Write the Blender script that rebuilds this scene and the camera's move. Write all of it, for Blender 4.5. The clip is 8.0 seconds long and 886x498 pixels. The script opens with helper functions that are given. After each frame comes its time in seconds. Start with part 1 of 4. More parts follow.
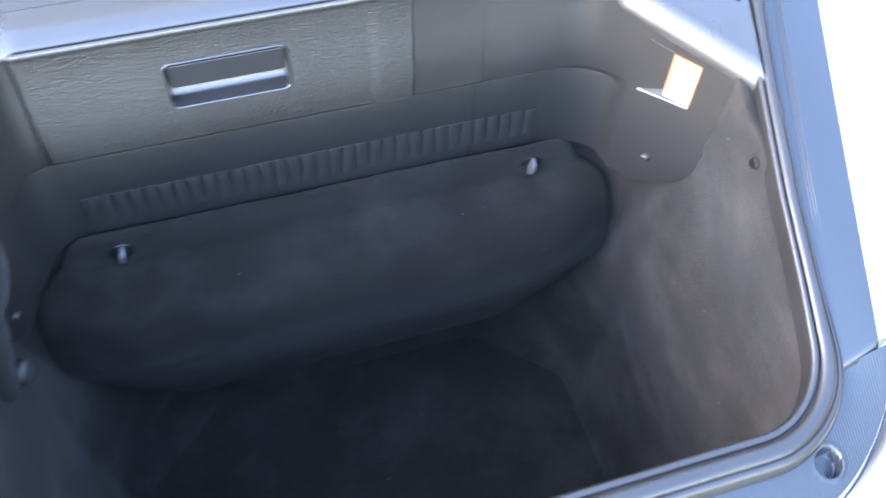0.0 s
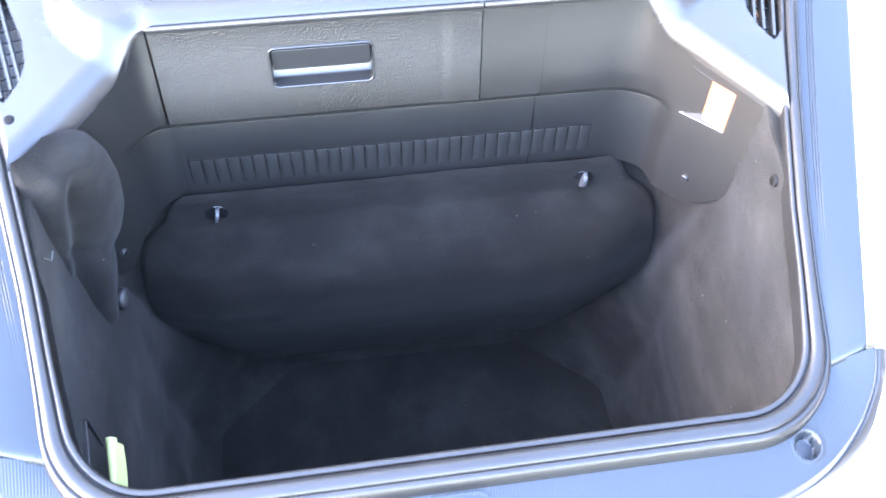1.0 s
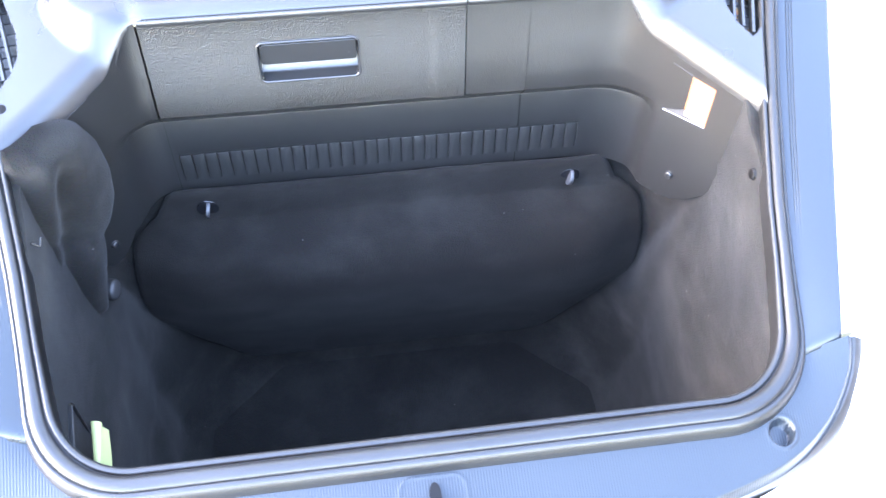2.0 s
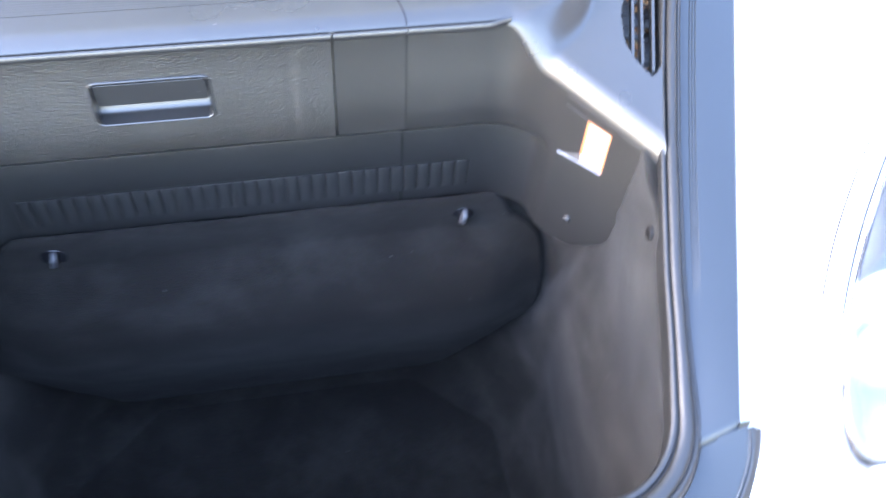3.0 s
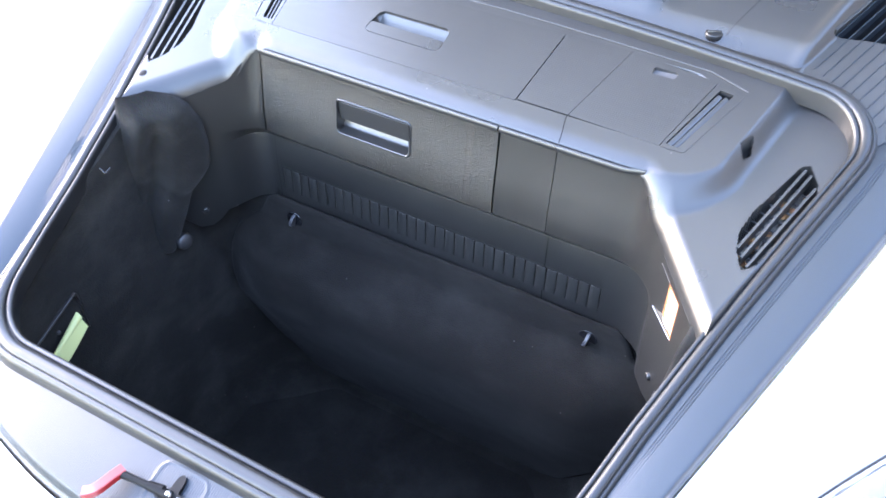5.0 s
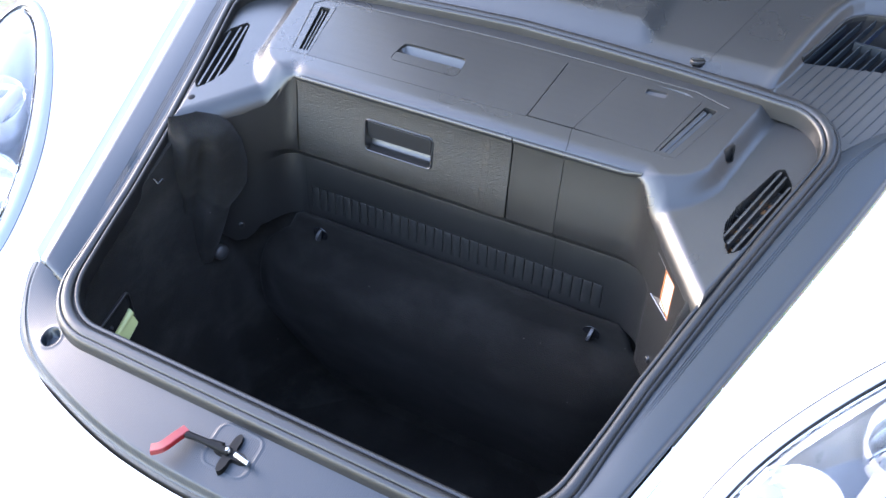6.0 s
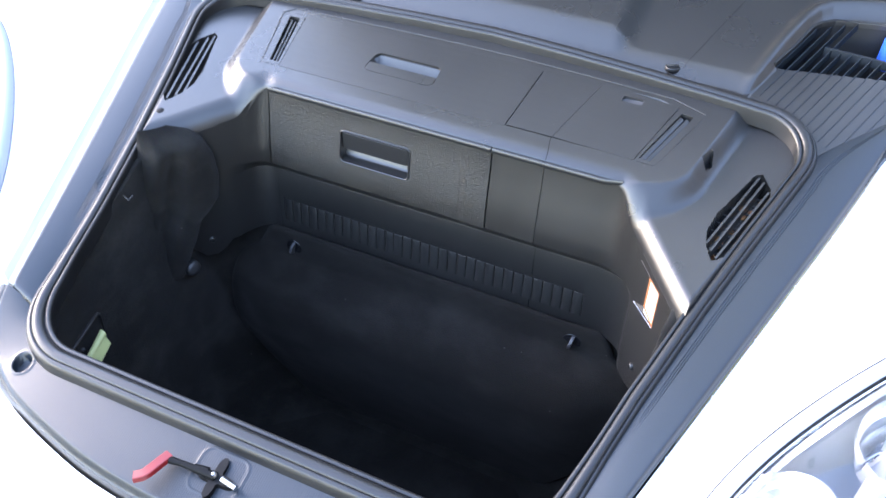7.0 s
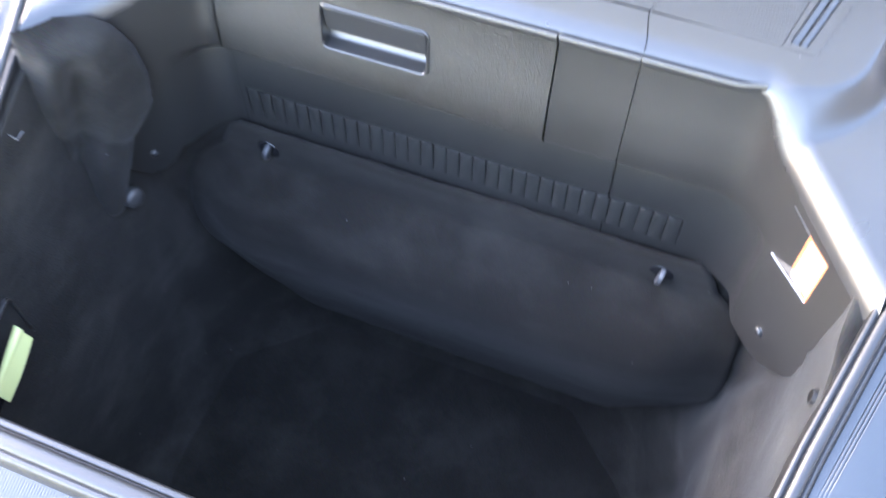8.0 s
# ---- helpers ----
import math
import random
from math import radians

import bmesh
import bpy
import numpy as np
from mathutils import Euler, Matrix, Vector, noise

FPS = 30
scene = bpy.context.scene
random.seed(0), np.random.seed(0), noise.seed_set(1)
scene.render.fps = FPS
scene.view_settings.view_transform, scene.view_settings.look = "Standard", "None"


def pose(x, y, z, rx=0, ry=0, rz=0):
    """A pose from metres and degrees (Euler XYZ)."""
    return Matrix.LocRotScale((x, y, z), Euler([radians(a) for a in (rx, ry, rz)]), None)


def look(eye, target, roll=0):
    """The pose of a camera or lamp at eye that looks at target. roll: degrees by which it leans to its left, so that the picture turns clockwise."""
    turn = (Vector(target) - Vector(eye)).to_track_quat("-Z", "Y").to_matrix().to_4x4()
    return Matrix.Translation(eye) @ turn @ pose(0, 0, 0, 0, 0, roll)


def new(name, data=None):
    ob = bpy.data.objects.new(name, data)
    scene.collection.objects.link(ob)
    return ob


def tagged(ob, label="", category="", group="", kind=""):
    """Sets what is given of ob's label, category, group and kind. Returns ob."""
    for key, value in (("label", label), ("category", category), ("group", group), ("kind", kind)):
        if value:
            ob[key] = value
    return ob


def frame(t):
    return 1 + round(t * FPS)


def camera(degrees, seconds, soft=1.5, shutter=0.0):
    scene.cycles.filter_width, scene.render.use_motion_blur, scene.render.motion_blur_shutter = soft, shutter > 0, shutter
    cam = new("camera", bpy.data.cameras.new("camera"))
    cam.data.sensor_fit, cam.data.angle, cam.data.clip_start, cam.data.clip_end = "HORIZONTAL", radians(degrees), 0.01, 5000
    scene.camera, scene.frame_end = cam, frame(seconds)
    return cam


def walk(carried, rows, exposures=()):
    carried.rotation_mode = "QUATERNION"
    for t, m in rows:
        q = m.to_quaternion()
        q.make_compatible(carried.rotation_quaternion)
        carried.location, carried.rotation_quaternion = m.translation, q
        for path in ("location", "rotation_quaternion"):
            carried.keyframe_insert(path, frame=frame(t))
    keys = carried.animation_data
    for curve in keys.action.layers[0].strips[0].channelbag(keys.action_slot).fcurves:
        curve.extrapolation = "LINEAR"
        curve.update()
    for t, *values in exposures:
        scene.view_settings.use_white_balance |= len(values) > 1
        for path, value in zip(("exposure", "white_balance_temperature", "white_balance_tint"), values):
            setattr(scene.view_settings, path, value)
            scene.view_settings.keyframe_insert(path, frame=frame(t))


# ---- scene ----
cam = camera(52.7, 8.0, shutter=0.5)
PATH = [
    (0, (-0.101, -0.629, 1.379), (0.304, 0.445, -0.259), 4.1),
    (0.2, (-0.081, -0.688, 1.402), (0.191, 0.446, -0.223), -0.1),
    (0.5, (-0.082, -0.741, 1.418), (0.161, 0.453, -0.169), -0.3),
    (1, (-0.086, -0.78, 1.426), (0.136, 0.451, -0.135), 2.0),
    (1.2, (-0.092, -0.791, 1.425), (0.115, 0.447, -0.132), 2.5),
    (2.3, (-0.041, -0.818, 1.416), (0.163, 0.453, -0.116), 0.3),
    (2.5, (-0.026, -0.805, 1.415), (0.183, 0.457, -0.122), -1.1),
    (2.8, (0.003, -0.748, 1.429), (0.258, 0.449, -0.153), 0.6),
    (3, (0.037, -0.682, 1.403), (0.355, 0.502, -0.178), 5.6),
    (3.2, (0.059, -0.619, 1.4), (0.416, 0.475, -0.235), 13.2),
    (3.5, (0.131, -0.572, 1.406), (0.466, 0.44, -0.286), 17.3),
    (3.7, (0.162, -0.529, 1.405), (0.305, 0.487, -0.312), 15.5),
    (3.8, (0.196, -0.526, 1.391), (0.123, 0.531, -0.305), 11.4),
    (4, (0.277, -0.564, 1.39), (-0.166, 0.55, -0.211), 5.7),
    (4.2, (0.355, -0.569, 1.407), (-0.299, 0.513, -0.143), 1.4),
    (4.5, (0.411, -0.63, 1.428), (-0.318, 0.476, -0.07), -0.9),
    (4.7, (0.43, -0.69, 1.444), (-0.281, 0.49, -0.006), 0.2),
    (5.8, (0.489, -0.927, 1.488), (-0.229, 0.436, 0.212), 0.5),
    (6, (0.488, -0.942, 1.482), (-0.236, 0.433, 0.222), 1.1),
    (6.5, (0.485, -0.952, 1.495), (-0.195, 0.46, 0.252), 1.5),
    (7, (0.449, -0.941, 1.484), (-0.187, 0.481, 0.229), 2.1),
    (7.2, (0.412, -0.889, 1.46), (-0.121, 0.516, 0.139), 5.0),
    (7.5, (0.333, -0.746, 1.41), (-0.262, 0.5, -0.037), -1.2),
    (7.7, (0.286, -0.646, 1.402), (-0.294, 0.502, -0.13), -1.3),
    (8, (0.216, -0.575, 1.378), (-0.203, 0.47, -0.275), -0.2),
]
EXPOSURES = [(0.0, 5.21, 6820, 20), (0.2, 5.56, 6900, 21), (0.5, 5.81, 7000, 22), (1.0, 5.83, 7000, 23), (2.5, 5.56, 7100, 21), (3.0, 5.06, 6900, 21), (3.5, 4.01, 6800, 20), (3.8, 3.86, 6900, 20), (4.0, 4.36, 7120, 20), (4.5, 5.26, 7100, 21), (6.0, 4.1, 7100, 20), (7.0, 4.1, 7100, 20), (7.5, 4.3, 6820, 19), (8.0, 5.36, 7320, 21)]
walk(cam, [(t, look(eye, target, roll)) for t, eye, target, roll in PATH], EXPOSURES)

# ---- world, sun, exposure ----
SUN_ELEVATION, SUN_AZIMUTH = 25.0, -88.0     # hazy sun beside the car
world = bpy.data.worlds.new("sky")
world.use_nodes = True
scene.world = world
wn = world.node_tree.nodes
sky = wn.new("ShaderNodeTexSky")
sky.sky_type = "NISHITA"
sky.sun_disc = False
sky.dust_density, sky.ozone_density = 0.6, 1.4
sky.sun_elevation, sky.sun_rotation = radians(SUN_ELEVATION), radians(SUN_AZIMUTH)
wn["Background"].inputs["Strength"].default_value = 0.15
world.node_tree.links.new(sky.outputs[0], wn["Background"].inputs["Color"])
sun = new("sun", bpy.data.lights.new("sun", "SUN"))
sun.data.energy, sun.data.angle, sun.data.color = 0.13, radians(10), (1.0, 0.97, 0.93)
se, sa = radians(SUN_ELEVATION), radians(SUN_AZIMUTH)
sun.matrix_world = look((0, 0, 6), Vector((0, 0, 6)) - Vector((math.sin(sa) * math.cos(se), math.cos(sa) * math.cos(se), math.sin(se))))

# ---- materials ----


def material(name, color, rough=0.5, metal=0.0, grain=0.0, grain_scale=400.0, bump=0.0, spread=0.25, patches=6.0, spec=0.5, sheen=0.0, dust=0.0, relief=None):
    """A surface with fine grain, wider tone patches and a little relief."""
    m = bpy.data.materials.new(name)
    m.use_nodes = True
    nt = m.node_tree
    b = nt.nodes["Principled BSDF"]
    b.inputs["Metallic"].default_value = metal
    b.inputs["Specular IOR Level"].default_value = spec
    if sheen:
        b.inputs["Sheen Weight"].default_value = sheen
        b.inputs["Sheen Roughness"].default_value = 0.5
    co = nt.nodes.new("ShaderNodeTexCoord")
    big = nt.nodes.new("ShaderNodeTexNoise")
    big.inputs["Scale"].default_value, big.inputs["Detail"].default_value = patches, 5
    fine = nt.nodes.new("ShaderNodeTexNoise")
    fine.inputs["Scale"].default_value, fine.inputs["Detail"].default_value = grain_scale, 3
    for n in (big, fine):
        nt.links.new(co.outputs["Object"], n.inputs["Vector"])
    ramp = nt.nodes.new("ShaderNodeMix")
    ramp.data_type = "RGBA"
    ramp.inputs["A"].default_value = (*[c * (1 - spread) for c in color], 1)
    ramp.inputs["B"].default_value = (*[min(1, c * (1 + spread)) for c in color], 1)
    nt.links.new(big.outputs["Fac"], ramp.inputs["Factor"])
    mix = nt.nodes.new("ShaderNodeMix")
    mix.data_type, mix.blend_type = "RGBA", "OVERLAY"
    mix.inputs["Factor"].default_value = grain
    nt.links.new(ramp.outputs["Result"], mix.inputs["A"])
    nt.links.new(fine.outputs["Color"], mix.inputs["B"])
    last = mix.outputs["Result"]
    if dust:
        # pale rubbed dust in drawn-out patches, and lint
        mp = nt.nodes.new("ShaderNodeMapping")
        mp.inputs["Scale"].default_value = (9, 9, 16)
        cloud = nt.nodes.new("ShaderNodeTexNoise")
        cloud.inputs["Scale"].default_value, cloud.inputs["Detail"].default_value, cloud.inputs["Roughness"].default_value = 1.0, 8, 0.68
        nt.links.new(co.outputs["Object"], mp.inputs["Vector"])
        nt.links.new(mp.outputs["Vector"], cloud.inputs["Vector"])
        amount = nt.nodes.new("ShaderNodeMapRange")
        for k, v in (("From Min", 0.46), ("From Max", 0.74), ("To Min", 0.0), ("To Max", dust)):
            amount.inputs[k].default_value = v
        nt.links.new(cloud.outputs["Fac"], amount.inputs["Value"])
        over = nt.nodes.new("ShaderNodeMix")
        over.data_type = "RGBA"
        over.inputs["B"].default_value = (0.066, 0.063, 0.056, 1)
        nt.links.new(amount.outputs["Result"], over.inputs["Factor"])
        nt.links.new(last, over.inputs["A"])
        lint = nt.nodes.new("ShaderNodeTexVoronoi")
        lint.inputs["Scale"].default_value = 30
        nt.links.new(co.outputs["Object"], lint.inputs["Vector"])
        speck = nt.nodes.new("ShaderNodeMapRange")
        for k, v in (("From Min", 0.034), ("From Max", 0.020), ("To Min", 0.0), ("To Max", 0.5)):
            speck.inputs[k].default_value = v
        nt.links.new(lint.outputs["Distance"], speck.inputs["Value"])
        flecks = nt.nodes.new("ShaderNodeMix")
        flecks.data_type = "RGBA"
        flecks.inputs["B"].default_value = (0.16, 0.15, 0.14, 1)
        nt.links.new(speck.outputs["Result"], flecks.inputs["Factor"])
        nt.links.new(over.outputs["Result"], flecks.inputs["A"])
        last = flecks.outputs["Result"]
    nt.links.new(last, b.inputs["Base Color"])
    rr = nt.nodes.new("ShaderNodeMapRange")
    rr.inputs["To Min"].default_value, rr.inputs["To Max"].default_value = max(0.02, rough - 0.07), min(1, rough + 0.07)
    nt.links.new(big.outputs["Fac"], rr.inputs["Value"])
    nt.links.new(rr.outputs["Result"], b.inputs["Roughness"])
    if bump:
        bp = nt.nodes.new("ShaderNodeBump")
        bp.inputs["Strength"].default_value, bp.inputs["Distance"].default_value = bump, 0.001
        nt.links.new(fine.outputs["Fac"], bp.inputs["Height"])
        nt.links.new(bp.outputs["Normal"], b.inputs["Normal"])
        if relief:
            # moulded pattern: fine ribs or small pits
            if relief == "ribs":
                pat = nt.nodes.new("ShaderNodeTexWave")
                pat.inputs["Scale"].default_value = 120
                out = pat.outputs["Fac"]
            else:
                pat = nt.nodes.new("ShaderNodeTexVoronoi")
                pat.inputs["Scale"].default_value, pat.inputs["Randomness"].default_value = 330, 0.0
                out = pat.outputs["Distance"]
            nt.links.new(co.outputs["Object"], pat.inputs["Vector"])
            b2 = nt.nodes.new("ShaderNodeBump")
            b2.inputs["Strength"].default_value, b2.inputs["Distance"].default_value = 0.19 if relief == "ribs" else 0.26, 0.0008
            nt.links.new(out, b2.inputs["Height"])
            nt.links.new(bp.outputs["Normal"], b2.inputs["Normal"])
            nt.links.new(b2.outputs["Normal"], b.inputs["Normal"])
    return m


PLASTIC = material("grained_black_plastic", (0.0110, 0.0108, 0.0106), 0.33, grain=0.7, grain_scale=900, bump=0.5, spread=0.2, spec=0.88, dust=0.05)
DRAWER_PLASTIC = material("coarse_grained_black_plastic", (0.0082, 0.0080, 0.0078), 0.31, grain=1.0, grain_scale=640, bump=1.0, spread=0.3, spec=0.84)
PLASTIC_SOFT = material("satin_black_plastic", (0.0180, 0.0179, 0.0178), 0.29, grain=0.4, grain_scale=1100, bump=0.20, spread=0.2, spec=0.66, dust=0.06)
PITTED = material("pitted_black_plastic", (0.0182, 0.0182, 0.0181), 0.34, grain=0.3, grain_scale=1100, bump=0.2, spread=0.2, spec=0.58, relief="pits", dust=0.06)
CLADDING = material("grey_black_cladding", (0.0116, 0.0160, 0.0208), 0.30, grain=0.3, grain_scale=900, bump=0.14, spread=0.15, spec=0.5)
RIBBED = material("fine_ribbed_cladding", (0.0116, 0.0160, 0.0208), 0.31, grain=0.2, grain_scale=900, bump=0.14, spread=0.15, spec=0.46, relief="ribs")
RUBBER = material("black_rubber", (0.010, 0.010, 0.0102), 0.36, grain=0.3, grain_scale=500, bump=0.2, spread=0.3, patches=14, spec=0.5)
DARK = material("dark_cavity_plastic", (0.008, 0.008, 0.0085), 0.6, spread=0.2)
GLOSS_BLACK = material("gloss_black", (0.008, 0.008, 0.009), 0.15, spread=0.1)
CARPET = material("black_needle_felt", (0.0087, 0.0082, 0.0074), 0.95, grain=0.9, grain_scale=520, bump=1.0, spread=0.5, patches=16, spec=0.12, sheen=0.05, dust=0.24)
# same felt as the walls, with the deep floor's shade put into its colour
SHADED_FLOOR_FELT = material("shade_toned_floor_felt", (0.0068, 0.0064, 0.0058), 0.95, grain=0.9, grain_scale=520, bump=1.0, spread=0.5, patches=16, spec=0.12, sheen=0.035, dust=0.16)
FELT = material("black_felt_flap", (0.0074, 0.0066, 0.0057), 0.95, grain=0.9, grain_scale=600, bump=1.0, spread=0.5, patches=14, spec=0.12, sheen=0.04, dust=0.15)
PAINT = material("white_car_paint", (0.80, 0.81, 0.82), 0.12, spread=0.01)
CHROME = material("bright_reflector", (0.95, 0.95, 0.96), 0.18, metal=0.9, spread=0.03)
STEEL = material("zinc_steel", (0.55, 0.55, 0.56), 0.3, metal=1.0, spread=0.1)
GREEN = material("pale_green_glow_plastic", (0.50, 0.53, 0.23), 0.4, spread=0.06)
RED = material("red_plastic", (0.17, 0.004, 0.004), 0.35, spread=0.1)
BLUE = material("blue_plastic_cap", (0.02, 0.12, 0.75), 0.4, spread=0.08)
LEAF = material("dry_leaf", (0.26, 0.13, 0.05), 0.8, grain=0.5, grain_scale=200, spread=0.4, patches=40)
# grey of the worn knob grips, also the painted sky sheen in the finger slot
GRIP_AND_SHEEN = material("worn_grip_and_slot_sheen", (0.055, 0.055, 0.058), 0.32, spread=0.15)
GREY_STUD = material("dark_grey_stud", (0.026, 0.026, 0.027), 0.45, spread=0.1)
REFLECTOR = material("shaded_lamp_reflector", (0.0045, 0.0042, 0.0042), 0.6, spread=0.1)
SMOKE = material("grey_trim_pocket", (0.20, 0.20, 0.205), 0.5, spread=0.1)
GROUND = material("dry_grass_ground", (0.20, 0.19, 0.12), 0.95, grain=0.6, grain_scale=60, bump=0.8, spread=0.35, patches=3)
BLACK = material("matt_black", (0.003, 0.003, 0.0033), 0.5, spread=0.1, spec=0.15)
MASONRY = material("grey_render", (0.10, 0.095, 0.085), 0.9, grain=0.4, grain_scale=90, bump=0.5, spread=0.25, patches=1.5)
BEZEL = material("silver_grey_bezel", (0.24, 0.26, 0.30), 0.35, metal=0.3, spread=0.05)
HOUSING = material("grey_lamp_housing", (0.17, 0.18, 0.20), 0.28, spread=0.2)


def glass(name):
    m = bpy.data.materials.new(name)
    m.use_nodes = True
    b = m.node_tree.nodes["Principled BSDF"]
    b.inputs["Transmission Weight"].default_value = 1.0
    b.inputs["Roughness"].default_value = 0.02
    b.inputs["IOR"].default_value = 1.45
    b.inputs["Base Color"].default_value = (0.97, 0.98, 1.0, 1)
    return m


def glow(name, color, strength, base):
    m = bpy.data.materials.new(name)
    m.use_nodes = True
    b = m.node_tree.nodes["Principled BSDF"]
    b.inputs["Base Color"].default_value = (*base, 1)
    b.inputs["Emission Color"].default_value = (*color, 1)
    b.inputs["Emission Strength"].default_value = strength
    return m


GLASS = glass("clear_headlight_cover")
LAMP_LENS = glow("lit_lamp_lens", (1.0, 0.80, 0.66), 0.085, (0.30, 0.26, 0.22))
LAMP_EDGE = glow("lamp_lens_edge", (1.0, 0.50, 0.30), 0.022, (0.20, 0.06, 0.02))

# ---- mesh helpers ----


def part(name, bm, mat, parent=None, label="", sharp=38, solid=0.0, bevel=0.0, smooth=True):
    """Links a bmesh as one mesh object, under a thing or a part where a parent is given."""
    bmesh.ops.remove_doubles(bm, verts=bm.verts, dist=1e-6)
    bmesh.ops.recalc_face_normals(bm, faces=bm.faces)
    for f in bm.faces:
        f.smooth = smooth
    for e in bm.edges:
        if len(e.link_faces) == 2 and e.calc_face_angle(0) > radians(sharp):
            e.smooth = False
    me = bpy.data.meshes.new(name)
    bm.to_mesh(me)
    bm.free()
    me.materials.append(mat)
    ob = new(name, me)
    if parent is not None:
        ob.parent = parent
        ob.matrix_parent_inverse = parent.matrix_world.inverted()
    if solid:
        s = ob.modifiers.new("thickness", "SOLIDIFY")
        s.thickness, s.offset = solid, -1
    if bevel:
        b = ob.modifiers.new("edge", "BEVEL")
        b.width, b.segments, b.limit_method, b.angle_limit = bevel, 2, "ANGLE", radians(40)
    if label:
        ob["label"] = label
    return ob


def thing(name, at, label, category, group="", kind=""):
    e = new(name)
    e.empty_display_size = 0.05
    e.matrix_world = Matrix.Translation(at)
    bpy.context.view_layer.update()
    return tagged(e, label, category, group, kind)


def grid(fn, us, vs, keep=None):
    bm = bmesh.new()
    rows = [[bm.verts.new(fn(u, v)) for v in vs] for u in us]
    for i in range(len(us) - 1):
        for j in range(len(vs) - 1):
            if keep is None or keep((us[i] + us[i + 1]) / 2, (vs[j] + vs[j + 1]) / 2):
                bm.faces.new((rows[i][j], rows[i + 1][j], rows[i + 1][j + 1], rows[i][j + 1]))
    loose = [v for v in bm.verts if not v.link_faces]
    bmesh.ops.delete(bm, geom=loose, context="VERTS")
    return bm


def span(a, b, n):
    return [a + (b - a) * i / n for i in range(n + 1)]


def smooth(a, b, x):
    t = max(0.0, min(1.0, (x - a) / (b - a)))
    return t * t * (3 - 2 * t)


def lerp_table(table, x):
    """Value at x in a table of (x, value) in rising order."""
    if x <= table[0][0]:
        return table[0][1]
    for (x0, y0), (x1, y1) in zip(table, table[1:]):
        if x <= x1:
            return y0 + (y1 - y0) * (x - x0) / (x1 - x0)
    return table[-1][1]


def round_poly(corners, radii, n=8, step=0.012):
    """A closed outline with rounded corners and evenly cut straight runs."""
    out, k = [], len(corners)
    arcs = []
    for i in range(k):
        p, a, b = Vector(corners[i]), Vector(corners[i - 1]), Vector(corners[(i + 1) % k])
        d0, d1 = (a - p).normalized(), (b - p).normalized()
        half = d0.angle(d1) / 2
        cut = radii[i] / math.tan(half) if radii[i] else 0
        if cut == 0:
            arcs.append([p])
            continue
        c = p + (d0 + d1).normalized() * (radii[i] / math.sin(half))
        s, e = p + d0 * cut - c, p + d1 * cut - c
        turn = math.atan2(s.x * e.y - s.y * e.x, s.dot(e))
        arcs.append([c + Matrix.Rotation(turn * j / n, 2) @ s for j in range(n + 1)])
    for i in range(k):
        out += arcs[i]
        a, b = arcs[i][-1], arcs[(i + 1) % k][0]
        m = int((b - a).length / step)
        out += [a.lerp(b, j / m) for j in range(1, m)] if m > 1 else []
    return out


def normals_of(loop, closed=True):
    """Unit normals to the right of the way along a 2D outline (outward for a counter-clockwise one)."""
    res, k = [], len(loop)
    for i in range(k):
        a = loop[i - 1] if closed or i > 0 else loop[i]
        b = loop[(i + 1) % k] if closed or i < k - 1 else loop[i]
        d = (b - a).normalized()
        res.append(Vector((d.y, -d.x)))
    return res


def sweep(path, sides, ups, profile, closed=True, closed_profile=True):
    """Carries a profile of (side, up) along a path of 3D points."""
    bm = bmesh.new()
    rings = [[bm.verts.new(p + s * u + w * v) for u, v in profile] for p, s, w in zip(path, sides, ups)]
    k, q = len(rings), len(profile)
    for i in range(k if closed else k - 1):
        for j in range(q if closed_profile else q - 1):
            bm.faces.new((rings[i][j], rings[(i + 1) % k][j], rings[(i + 1) % k][(j + 1) % q], rings[i][(j + 1) % q]))
    if not closed and closed_profile:
        bm.faces.new(rings[0])
        bm.faces.new(rings[-1][::-1])
    return bm


def rod(bm, a, b, r0, r1=None, n=12):
    a, b = Vector(a), Vector(b)
    m = Matrix.Translation((a + b) / 2) @ (b - a).to_track_quat("Z", "Y").to_matrix().to_4x4()
    bmesh.ops.create_cone(bm, cap_ends=True, segments=n, radius1=r0, radius2=r0 if r1 is None else r1, depth=(b - a).length, matrix=m)
    return bm


def block(bm, centre, size, m=Matrix(), bevel=0.0):
    made = bmesh.ops.create_cube(bm, size=1.0, matrix=Matrix.Translation(centre) @ m @ Matrix.Diagonal((*size, 1)))
    if bevel:
        es = list({e for v in made["verts"] for e in v.link_edges})
        bmesh.ops.bevel(bm, geom=es, offset=bevel, segments=2, affect="EDGES", profile=0.5)
    return bm


def plate(outer, holes, place, thick):
    """A plate with holes: outlines in 2D, place(u, v, depth) puts a point of it into the world."""
    bm = bmesh.new()
    edges, loops = [], []
    for loop in (outer, *holes):
        vs = [bm.verts.new(place(p[0], p[1], 0.0)) for p in loop]
        edges += [bm.edges.new((vs[i], vs[(i + 1) % len(vs)])) for i in range(len(vs))]
        loops.append((loop, vs))
    bmesh.ops.triangle_fill(bm, use_beauty=True, use_dissolve=False, edges=edges)
    for loop, vs in loops:
        low = [bm.verts.new(place(p[0], p[1], thick)) for p in loop]
        for i in range(len(vs)):
            j = (i + 1) % len(vs)
            bm.faces.new((vs[i], vs[j], low[j], low[i]))
    return bm


def rect(x0, y0, x1, y1, r=0.004, n=5, step=0.02):
    return round_poly([(x0, y0), (x1, y0), (x1, y1), (x0, y1)], [r] * 4, n, step)


